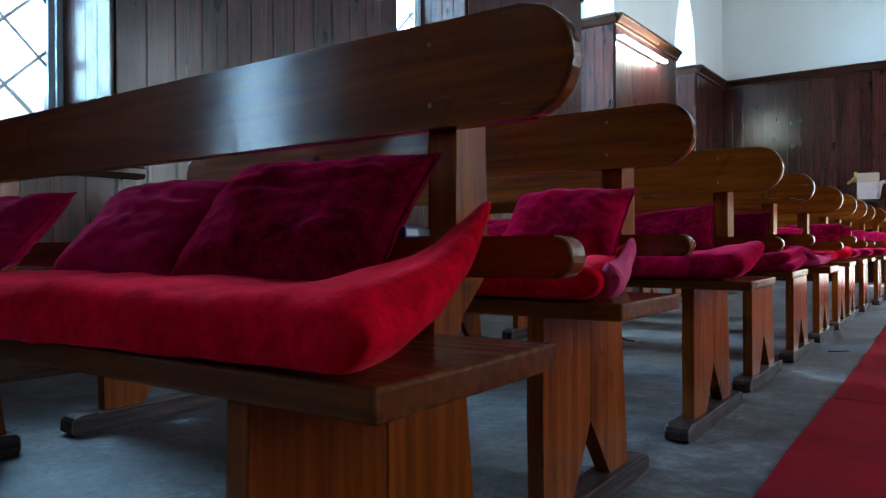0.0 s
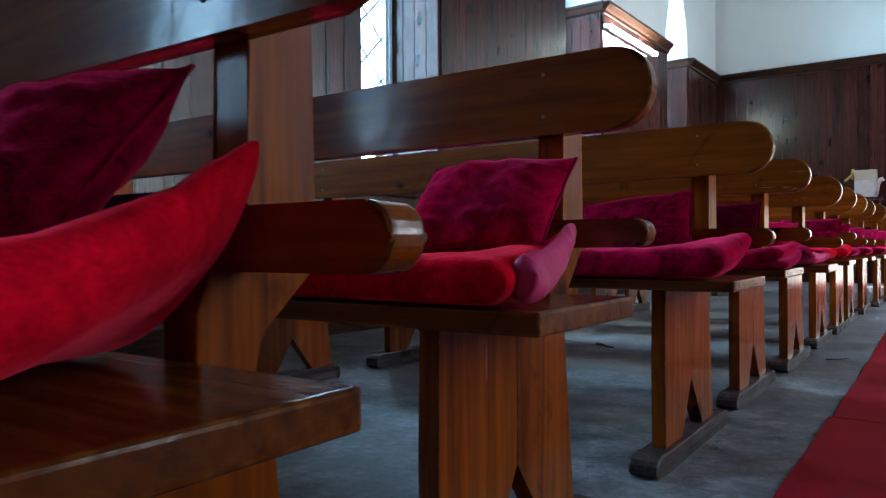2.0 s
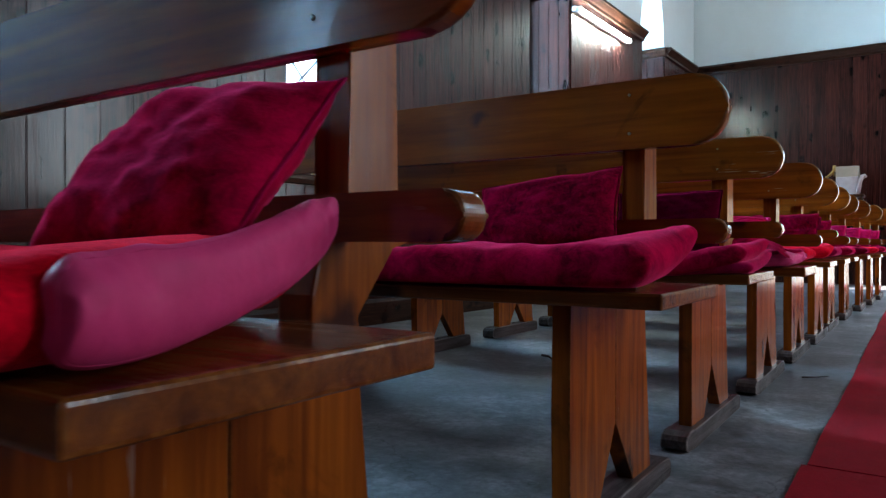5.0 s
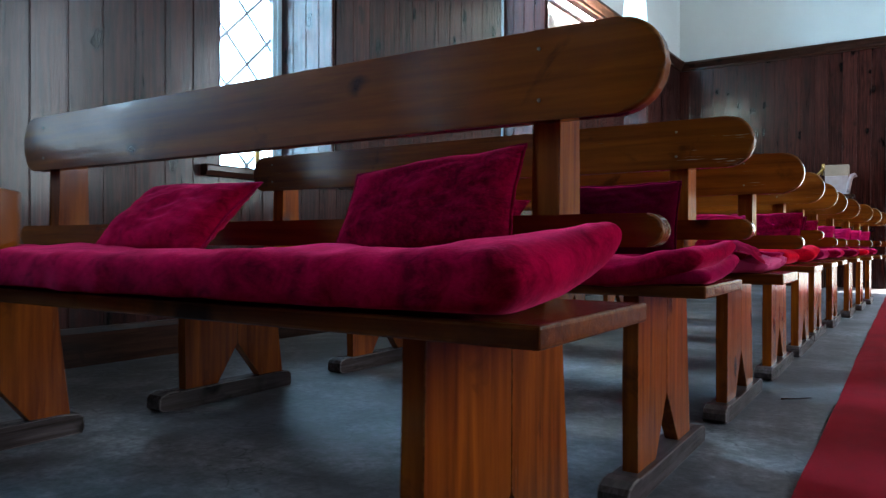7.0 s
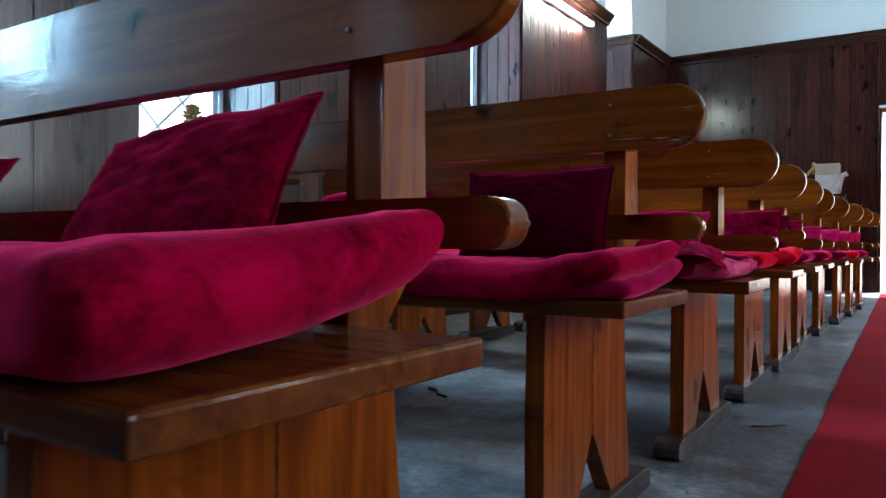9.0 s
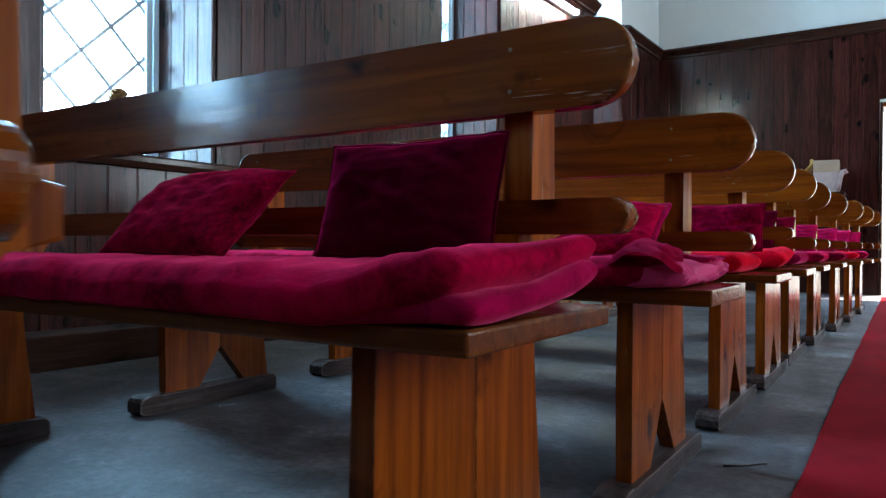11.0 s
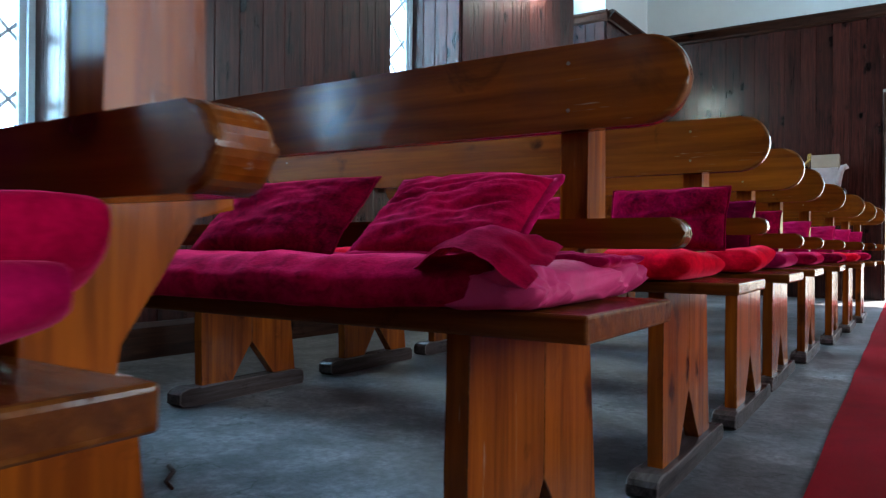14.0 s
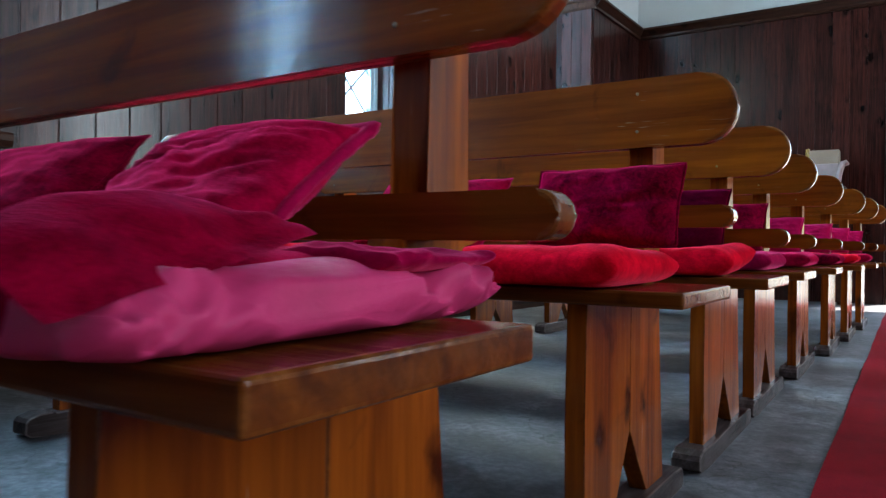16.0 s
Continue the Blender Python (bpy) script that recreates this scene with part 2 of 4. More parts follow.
def carpet_mat():
    m, nt, bsdf = material("red_carpet_pile")
    vec, rnd, plain = coords(nt, (1, 1, 1), 0)
    big = tex_noise(nt, plain, 1.7, 5, 0.7)
    col = ramp(nt, big, [(0.3, (0.24, 0.0015, 0.009)), (0.7, (0.42, 0.003, 0.015))])
    fine = tex_noise(nt, plain, 320, 2, 0.7)
    col = mixed(nt, col, ramp(nt, fine, [(0.3, (0.55, 0.55, 0.55)), (0.7, (1, 1, 1))]), 1.0, "MULTIPLY")
    nt.links.new(col, bsdf.inputs["Base Color"])
    bsdf.inputs["Roughness"].default_value = 0.95
    bsdf.inputs["Specular IOR Level"].default_value = 0.1
    bump(nt, bsdf, fine, 0.6, 0.004)
    return m


def concrete():
    m, nt, bsdf = material("worn_grey_concrete")
    vec, rnd, plain = coords(nt, (1, 1, 1), 0)
    big = tex_noise(nt, plain, 1.1, 7, 0.68, 0.5)
    mid = tex_noise(nt, plain, 7.0, 6, 0.7)
    fine = tex_noise(nt, plain, 90, 3, 0.7)
    col = ramp(nt, big, [(0.32, (0.042, 0.041, 0.047)), (0.46, (0.104, 0.100, 0.110)), (0.62, (0.21, 0.203, 0.215))])
    crack = node(nt, "TexVoronoi", Scale=0.9)
    crack.feature = "DISTANCE_TO_EDGE"
    warp = nt.nodes.new("ShaderNodeVectorMath")
    wob = node(nt, "TexNoise", Scale=3.0, Detail=5)
    nt.links.new(plain, wob.inputs["Vector"])
    nt.links.new(plain, warp.inputs[0])
    nt.links.new(wob.outputs["Color"], warp.inputs[1])
    nt.links.new(warp.outputs[0], crack.inputs["Vector"])
    line = ramp(nt, crack.outputs["Distance"], [(0.0, (0.35, 0.35, 0.35)), (0.006, (1, 1, 1))])
    col = mixed(nt, col, line, 1.0, "MULTIPLY")
    col = mixed(nt, col, ramp(nt, mid, [(0.38, (0.36, 0.36, 0.36)), (0.60, (1.3, 1.3, 1.3))]), 0.9, "MULTIPLY")
    grit = tex_noise(nt, plain, 38, 5, 0.75)
    col = mixed(nt, col, ramp(nt, grit, [(0.38, (0.45, 0.45, 0.45)), (0.60, (1.2, 1.2, 1.2))]), 0.7, "MULTIPLY")
    spots = ramp(nt, fine, [(0.64, (0, 0, 0)), (0.72, (1, 1, 1))])
    col = mixed(nt, col, (0.3, 0.3, 0.29), mixed(nt, (0, 0, 0), spots, 0.45))
    nt.links.new(col, bsdf.inputs["Base Color"])
    nt.links.new(ramp(nt, mid, [(0.3, (0.42,) * 3), (0.7, (0.68,) * 3)]), bsdf.inputs["Roughness"])
    bump(nt, bsdf, mid, 0.5, 0.008)
    return m


CARPET, CONCRETE = carpet_mat(), concrete()
GLASS, _nt, _b = material("window_glass")
_b.inputs["Transmission Weight"].default_value = 1.0
_b.inputs["Roughness"].default_value = 0.02
_b.inputs["IOR"].default_value = 1.05
TUBE, _nt, _b = material("glowing_tube")
_b.inputs["Emission Color"].default_value = (0.86, 1.0, 0.94, 1)
_b.inputs["Emission Strength"].default_value = 48.0


# ---- mesh helpers ----
def mesh_object(name, bm, mat, parent=None, label="", smooth=False):
    me = bpy.data.meshes.new(name)
    bmesh.ops.recalc_face_normals(bm, faces=bm.faces)
    if smooth:
        for f in bm.faces:
            f.smooth = True
    bm.to_mesh(me)
    bm.free()
    me.materials.append(mat)
    ob = new(name, me)
    ob.parent = parent
    if label:
        ob["label"] = label
    return ob


def part(name, bm, mat, parent, label="", smooth=False):
    return mesh_object(name, bm, mat, parent, label, smooth)


def box(x0, x1, y0, y1, z0, z1, bev=0.0, seg=2, bm=None, edge=-1):
    bm = bm or bmesh.new()
    vs = [bm.verts.new((x, y, z)) for x in (x0, x1) for y in (y0, y1) for z in (z0, z1)]
    fs = [bm.faces.new([vs[i] for i in q]) for q in ((0, 1, 3, 2), (4, 6, 7, 5), (0, 4, 5, 1), (2, 3, 7, 6), (0, 2, 6, 4), (1, 5, 7, 3))]
    if bev:
        es = {e for f in fs for e in f.edges}
        bmesh.ops.bevel(bm, geom=list(es), offset=bev, segments=seg, affect="EDGES", profile=0.6, material=edge)
    return bm


def prism(points, axis, a, b, bev=0.0, seg=2, bm=None, edge=-1):
    """A flat outline in the two other axes, pushed from a to b along the axis."""
    bm = bm or bmesh.new()

    def place(p, w):
        return {"x": (w, p[0], p[1]), "y": (p[0], w, p[1]), "z": (p[0], p[1], w)}[axis]
    lo = [bm.verts.new(place(p, a)) for p in points]
    hi = [bm.verts.new(place(p, b)) for p in points]
    f0, f1 = bm.faces.new(lo), bm.faces.new(hi)
    n = len(points)
    for i in range(n):
        bm.faces.new((lo[i], lo[(i + 1) % n], hi[(i + 1) % n], hi[i]))
    if bev:
        bmesh.ops.bevel(bm, geom=list(f0.edges) + list(f1.edges), offset=bev, segments=seg, affect="EDGES", profile=0.6, material=edge)
    return bm


def lathe(profile, steps=24, bm=None, at=(0, 0, 0)):
    bm = bm or bmesh.new()
    rings = []
    for r, z in profile:
        rings.append([bm.verts.new((at[0] + r * math.cos(2 * math.pi * i / steps), at[1] + r * math.sin(2 * math.pi * i / steps), at[2] + z)) for i in range(steps)])
    for p, q in zip(rings, rings[1:]):
        for i in range(steps):
            bm.faces.new((p[i], p[(i + 1) % steps], q[(i + 1) % steps], q[i]))
    bm.faces.new(rings[0])
    bm.faces.new(rings[-1])
    return bm


def thing(name, label, category, group="", m=None):
    ob = new(name)
    ob.empty_display_size = 0.1
    if m is not None:
        ob.matrix_world = m
    return tagged(ob, label, category, group)


def structure(ob, label="", category=""):
    return tagged(ob, label, category, kind="structure")


# ---- floor, carpet, ground outside ----
floor_ob = structure(mesh_object("floor", box(-3.3, RIGHT_X + 0.5, -6.2, 13.6, -0.12, 0.0), CONCRETE), "worn grey concrete church floor with stains", "floor")
ground = structure(mesh_object("ground", box(-400, 400, -400, 400, -0.3, -0.14), EARTH), "pale dry ground around the church", "ground")


def carpet_runner(x0, x1, y0, y1, label):
    bm = bmesh.new()
    nx, ny = 14, int((y1 - y0) / 0.06)
    grid = []
    for j in range(ny + 1):
        row = []
        for i in range(nx + 1):
            x, y = x0 + (x1 - x0) * i / nx, y0 + (y1 - y0) * j / ny
            wob = 0.006 * noise.noise(Vector((x0 * 9, y * 1.7, 0))) if i in (0, nx) else 0
            z = 0.007 + 0.0025 * noise.noise(Vector((x * 2, y * 3, 3)))
            row.append(bm.verts.new((x + wob, y, z)))
        grid.append(row)
    for j in range(ny):
        for i in range(nx):
            bm.faces.new((grid[j][i], grid[j][i + 1], grid[j + 1][i + 1], grid[j + 1][i]))
    ret = bmesh.ops.extrude_face_region(bm, geom=list(bm.faces))
    for v in ret["geom"]:
        if isinstance(v, bmesh.types.BMVert):
            v.co.z = 0.0005
    ob = mesh_object("carpet_runner", bm, CARPET)
    return tagged(ob, label, "carpet", "aisle carpet runners")


carpet_runner(0.288, 1.75, -4.0, 3.562, "red pile carpet runner laid along the aisle")
carpet_runner(0.300, 1.76, 3.57, 12.6, "red pile carpet runner laid along the aisle, butting another length")


# ---- walls ----
def arch_points(u0, u1, spring, apex, n=10):
    """A pointed arch from (u1, spring) over the apex to (u0, spring)."""
    w, hgt = u1 - u0, apex - spring
    r = (w * w / 4 + hgt * hgt) / w
    pts = []
    for side in (1, -1):
        cx = u1 - r if side == 1 else u0 + r
        a1 = math.asin(hgt / r)
        angles = [a1 * i / n for i in range(n + 1)]
        arc = [(cx + side * r * math.cos(a), spring + r * math.sin(a)) for a in angles]
        pts += arc if side == 1 else arc[::-1][1:]
    return pts


TOP = 6.2
U_START, U_END = -10.6, 8.6


def masonry(name, m, d0, d1, label, bays=BAYS, u_end=U_END):
    """A plastered wall along u with tall pointed window openings."""
    bm = bmesh.new()
    edges = [U_START]
    for k in bays:
        edges += [k * BAY, k * BAY + OPEN_W]
    edges.append(u_end)
    for a, b in zip(edges[0::2], edges[1::2]):
        box(d0, d1, a, b, 0, TOP, bm=bm)
    for k in bays:
        u0, u1 = k * BAY, k * BAY + OPEN_W
        box(d0, d1, u0, u1, 0, SILL - 0.03, bm=bm)
        prism(arch_points(u0, u1, SPRING, APEX) + [(u0, TOP), (u1, TOP)], "x", d0, d1, bm=bm)
    bmesh.ops.triangulate(bm, faces=[f for f in bm.faces if len(f.verts) > 4])
    ob = mesh_object(name, bm, PLASTER)
    ob.matrix_world = m
    return structure(ob, label, "wall")


wall_west = masonry("wall_west", WALL, -0.62, -0.02, "white plastered side wall with board wainscot and pointed windows")
wall_east = masonry("wall_east", pose(RIGHT_X, EAST_Y, 0), 0.02, 0.5, "white plastered side wall with pointed windows", EAST_BAYS, 6.64)

DOOR_X0, DOOR_X1, DOOR_H, FAR_Y = 0.285, 1.85, 2.26, 13.1
bm = bmesh.new()
box(-3.2, DOOR_X0 - 0.02, FAR_Y + 0.02, FAR_Y + 0.4, 0, TOP, bm=bm)
box(DOOR_X1 + 0.02, RIGHT_X + 0.6, FAR_Y + 0.02, FAR_Y + 0.4, 0, TOP, bm=bm)
box(DOOR_X0 - 0.02, DOOR_X1 + 0.02, FAR_Y + 0.02, FAR_Y + 0.4, DOOR_H + 0.02, TOP, bm=bm)
wall_north = structure(mesh_object("wall_north", bm, PLASTER), "white plastered end wall with dark board wainscot and a doorway", "wall")
# south wall and ceiling are out of view; dark wood cuts their bounced light
wall_south = structure(mesh_object("wall_south", box(-3.4, RIGHT_X + 0.6, -6.2, -5.9, 0, TOP), BOARD), "unseen end wall, boarded dark to cut bounced light", "wall")
ceiling = structure(mesh_object("ceiling", box(-3.6, RIGHT_X + 0.8, -6.3, 13.7, TOP + 0.004, TOP + 0.25), DARK_WOOD), "unseen ceiling, dark timber to cut bounced light", "ceiling")


# dark linings added out of view, to cut fill bounced onto the benches
for name, bm, mm in (("wall_lining_east", box(-0.004, 0.016, U_START, 6.6, 0, SILL - 0.04), pose(RIGHT_X, EAST_Y, 0)), ("wall_lining_south", box(-3.0, RIGHT_X, -5.898, -5.88, 0, 4.2), pose(0, 0, 0))):
    ob = structure(mesh_object(name, bm, BOARD), "unseen dark board lining added to cut bounced light", "wall")
    ob.matrix_world = mm
# the same added dark lining on the unseen piers between east windows
bm = bmesh.new()
edges = [U_START] + [v for k in EAST_BAYS for v in (k * BAY, k * BAY + OPEN_W)] + [6.1]
for a, b in zip(edges[0::2], edges[1::2]):
    box(-0.004, 0.016, a, b, SILL - 0.038, 3.2, bm=bm)
ob = structure(mesh_object("wall_lining_piers", bm, BOARD), "unseen dark lining between windows, added to cut bounced light", "wall")
ob.matrix_world = pose(RIGHT_X, EAST_Y, 0)


def moulding(name, m, u0, u1, label, depth=0.09, z=3.17):
    """The dark cornice that caps the wainscot."""
    prof = [(0.0, z), (0.03, z), (0.03, z + 0.03), (0.045, z + 0.045), (0.065, z + 0.07), (depth - 0.012, z + 0.085), (depth, z + 0.095), (depth, z + 0.12), (depth - 0.02, z + 0.128), (-0.015, z + 0.128), (-0.015, z)]
    ob = mesh_object(name, prism(prof, "y", u0, u1), DARK_WOOD)
    ob.matrix_world = m
    return structure(ob, label, "moulding")


# cornice on the side wall between the windows, and its returns into the reveals
spans = [(U_START, BAYS[0] * BAY)] + [(k * BAY + OPEN_W, (k + 1) * BAY) for k in BAYS[:-1]] + [(BAYS[-1] * BAY + OPEN_W, 8.44)]
for a, b in spans:
    moulding("trim", WALL, a - 0.0, b + 0.0, "dark wood cornice capping the wainscot")
for k in BAYS:
    for u, turn in ((k * BAY + OPEN_W, 1), (k * BAY, -1)):
        prof = [(0.0, 3.17), (0.03, 3.2), (0.045, 3.25), (0.07, 3.265), (0.07, 3.29), (-0.0, 3.298)]
        bm = prism([(u - turn * p[0], p[1]) for p in prof], "x", -0.50, 0.02)
        ob = structure(mesh_object("trim", bm, DARK_WOOD), "dark wood cornice returned into the window reveal", "moulding")
        ob.matrix_world = WALL
moulding("trim", pose(0, FAR_Y, 0, 0, 0, -90), -2.42, DOOR_X0 + 2.4, "dark wood cornice capping the end wall's wainscot")

# skirting
for a, b in ((U_START, 8.44),):
    bm = prism([(0, 0), (0.022, 0), (0.022, 0.15), (0.012, 0.175), (0, 0.175)], "y", a, b)
    ob = structure(mesh_object("baseboard", bm, DARK_WOOD), "dark stained skirting board along the wall", "baseboard")
    ob.matrix_world = WALL


# ---- windows ----
def window(k, index):
    u0, u1 = k * BAY, k * BAY + OPEN_W
    top = thing("window_%d" % index, "tall pointed window with leaded diamond panes in a pale painted frame", "window", "", WALL @ pose(-0.52, u0, 0))
    top["kind"] = "structure"
    w = OPEN_W
    fw = 0.05
    outer = [(0, SILL), (w, SILL)] + arch_points(0, w, SPRING, APEX)[0:]
    inner = [(fw, SILL + fw), (w - fw, SILL + fw)] + arch_points(fw, w - fw, SPRING, APEX - 0.09)
    bm = bmesh.new()
    n = len(outer)
    rings = []
    for pts, d in ((outer, -0.03), (outer, 0.03), (inner, 0.03), (inner, -0.03)):
        rings.append([bm.verts.new((d, p[0], p[1])) for p in pts])
    for a, b in zip(rings, rings[1:] + rings[:1]):
        for i in range(n):
            bm.faces.new((a[i], a[(i + 1) % n], b[(i + 1) % n], b[i]))
    part("window_frame", bm, PAINT, top)
    part("mullion", box(-0.025, 0.028, w - fw - 0.045, w - fw - 0.008, SILL + fw, SPRING + 0.2, 0.004), PAINT, top)
    pane = part("pane", box(-0.008, -0.004, fw * 0.8, w - fw * 0.8, SILL + fw * 0.8, SPRING + 0.05), GLASS, top)
    pane.visible_shadow = False
    # leaded diamonds: strips at half right angles, with a solder boss at each crossing
    bm = bmesh.new()
    z0, z1, step, hw = SILL + fw, SPRING + 0.1, 0.33, 0.009
    y0, y1 = fw, w - fw
    c = SILL + 0.13
    for s in (1, -1):
        for i in range(-8, 16):
            # line z = s * y + b
            b = c + i * step + (0 if s == 1 else w)
            ends = []
            for y in (y0, y1):
                ends.append((y, s * y + b))
            (ya, za), (yb, zb) = ends
            pts = []
            for y, z in ends:
                zc = min(max(z, z0), z1)
                pts.append(((zc - b) / s, zc))
            if abs(pts[0][0] - pts[1][0]) < 0.03:
                continue
            (ya, za), (yb, zb) = pts
            if not (y0 - 0.001 <= ya <= y1 + 0.001 and y0 - 0.001 <= yb <= y1 + 0.001):
                continue
            q = Vector((0, -(zb - za), yb - ya)).normalized() * hw
            vs = [bm.verts.new((x, y + e * q.y, z + e * q.z)) for x in (-0.004, 0.006) for y, z, e in ((ya, za, 1), (yb, zb, 1), (yb, zb, -1), (ya, za, -1))]
            for f in ((0, 1, 2, 3), (4, 7, 6, 5), (0, 4, 5, 1), (1, 5, 6, 2), (2, 6, 7, 3), (3, 7, 4, 0)):
                bm.faces.new([vs[j] for j in f])
    part("lead_lattice", bm, LEAD, top)
    sill = part("window_sill", box(-0.03, 0.545, 0.003, w - 0.003, SILL - 0.03, SILL, 0.006), PAINT, top, "pale painted inner sill")
    nose = part("sill_nosing", prism([(0.515, SILL - 0.055), (0.565, SILL - 0.055), (0.575, SILL - 0.03), (0.575, SILL - 0.006), (0.565, SILL + 0.004), (0.52, SILL + 0.004)], "y", -0.12, w + 0.12, 0.003), DARK_WOOD, top, "dark stained nosing board")
    return top


for i, k in enumerate(BAYS):
    window(k, i + 1)


# ---- the bench ----
def rounded_plank(x0, x1, z0, z1, r_left, r_right, y0, y1, bev=0.004, seg=2, edge=-1):
    pts = []
    for cx, cz, r, a0 in ((x1 - r_right, z1 - r_right, r_right, 0), (x0 + r_left, z1 - r_left, r_left, 90), (x0 + r_left, z0 + r_left, r_left, 180), (x1 - r_right, z0 + r_right, r_right, 270)):
        for i in range(9):
            a = radians(a0 + 90 * i / 8)
            p = (cx + r * math.cos(a), cz + r * math.sin(a))
            if not pts or (Vector(p) - Vector(pts[-1])).length > 1e-4:
                pts.append(p)
    return prism(pts, "y", y0, y1, bev, seg, None, edge)


def bench(m, label, seat=(0.185, -0.405, 0.446, 0.474), plank=(0.19, 0.757, 0.899), rail=(0.19, 0.553, 0.604), leg_x=0.0, foot_y=-0.468):
    """seat: its end, front, underside and top; plank and rail: end, underside and top; leg_x: how far the near leg is set over."""
    top = thing("church_bench", label, "bench", "rows of church benches", m)
    part("seat", box(-1.585, seat[0], seat[1], -0.048, seat[2], seat[3], 0.005, 3, None, 1), SEAT, top).data.materials.append(WORN)
    part("backrest", rounded_plank(-1.60, plank[0], plank[1], plank[2], 0.05, (plank[2] - plank[1]) * 0.485, -0.02, 0.012, 0.008, 5, 1), BENCH_X, top).data.materials.append(WORN)
    part("lower_rail", rounded_plank(-1.60, rail[0], rail[1], rail[2], 0.02, (rail[2] - rail[1]) * 0.47, -0.032, 0.012, 0.007, 3, 1), BENCH_X, top, "rail with rubbed rounded end").data.materials.append(WORN)
    low, high, lift = rail[1], rail[2], seat[2]
    for x0, mid, rise, back in ((-1.525, -1.572, 0.012, 0.12), (-0.032, -0.002 + leg_x, 0.0, 0.192)):
        x1 = x0 + 0.050
        prof = [(0.0125, 0.88), (0.0125, high - 0.008), (-0.03, low + 0.008), (-0.046, 0.50), (-0.046, 0.425), (0.02, 0.425), (0.02, 0.475), (0.085, low - 0.003), (0.125, low + 0.001), (0.125, high - 0.012), (0.092, high - 0.008), (0.092, 0.88)]
        part("post", prism(prof, "x", x0, x1, 0.004), BENCH_Z, top)
        low_z = 0.045 + rise
        front = [(-0.362, lift - 0.0005), (-0.366, 0.25), (-0.362, low_z), (-0.228, low_z), (-0.1378, 0.192), (-0.1374, lift - 0.0005)]
        rear = [(-0.1366, lift - 0.0005), (-0.1362, 0.192), (-0.026, low_z), (0.088, low_z), (0.056, 0.3), (0.044, lift - 0.0005)]
        for outline in (front, rear):
            part("leg_board", prism(outline, "x", mid - 0.018, mid + 0.018, 0.0025, 2, None, 1), LEG, top).data.materials.append(WORN)
        f = foot_y
        shoe = [(f + 0.006, 0.004), (f - 0.008, 0.015), (f - 0.007, 0.034 + rise), (f + 0.002, 0.045 + rise), (f + 0.03, 0.053 + rise), (f + 0.066, 0.053 + rise), (f + 0.069, 0.047 + rise), (f + 0.074, 0.047 + rise), (f + 0.077, 0.05 + rise), (back - 0.07, 0.05 + rise), (back - 0.014, 0.047 + rise), (back - 0.002, 0.036 + rise), (back, 0.014), (back - 0.007, 0.0), (f + 0.07, 0.0)]
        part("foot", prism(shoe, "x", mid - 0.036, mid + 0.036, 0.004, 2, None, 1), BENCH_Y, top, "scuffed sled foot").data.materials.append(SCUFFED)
        for zz in (plank[1] + 0.033, plank[2] - 0.031):
            s = lathe([(0.0, -0.001), (0.0034, 0.0), (0.0034, 0.001), (0.002, 0.0016), (0.0, 0.0018)], 10)
            bmesh.ops.transform(s, matrix=pose(x0 + 0.026, -0.0205, zz, 90, 0, 0), verts=s.verts)
            part("screw", s, STEEL, top, "dull screw head")
    return top


ROWS_Y = {"a": 1.408, "b": 2.167, "c": 3.127, "d": 3.982, "e": 4.848, "f": 5.696, "g": 6.45, "h": 7.15, "i": 8.0, "j": 8.86, "k": 9.62, "l": 10.42}
SHIFT_X = {"a": 0.045, "b": 0.004, "c": 0.014, "d": 0.004, "e": 0.014, "f": 0.004, "i": 0.026, "j": 0.075, "k": 0.115, "l": 0.15}
FAR_SHIFT = {k: v for k, v in SHIFT_X.items() if k in "ijkl"}
SEAT_TOP = {"a": 0.459, "e": 0.470}
VARIANT = {
    "a": ("varnished brown pine church bench with a long rounded back plank", (0.207, -0.394, 0.426, 0.459), (0.217, 0.748, 0.899), (0.22, 0.536, 0.592), -0.008, -0.468),
    "b": ("varnished brown pine church bench with rubbed seat edges", (0.170, -0.384, 0.441, 0.474), (0.192, 0.757, 0.897), (0.188, 0.554, 0.603), -0.014, -0.468),
    "c": ("varnished brown pine church bench with a scuffed seat end", (0.181, -0.408, 0.447, 0.474), (0.197, 0.758, 0.905), (0.198, 0.554, 0.605), -0.008, -0.474),
    "d": ("varnished brown pine church bench with a narrow back plank", (0.164, -0.428, 0.448, 0.475), (0.184, 0.757, 0.885), (0.184, 0.572, 0.623), -0.010, -0.468),
    "e": ("varnished brown pine church bench with a low back plank", (0.176, -0.387, 0.436, 0.470), (0.191, 0.743, 0.886), (0.191, 0.545, 0.594), -0.006, -0.46),
    "f": ("varnished brown pine church bench with a high lower rail", (0.187, -0.385, 0.448, 0.474), (0.189, 0.750, 0.892), (0.187, 0.584, 0.628), 0.009, -0.455),
    "g": ("varnished brown pine church bench with rounded back plank", (0.195, -0.40, 0.447, 0.474), (0.19, 0.756, 0.899), (0.19, 0.553, 0.604), 0.028, -0.46),
}
first = None
for key, y in ROWS_Y.items():
    m = pose(SHIFT_X.get(key, 0.0), y, 0)
    if key in VARIANT:
        first = bench(m, *VARIANT[key])
    else:
        copy_thing(first, m)


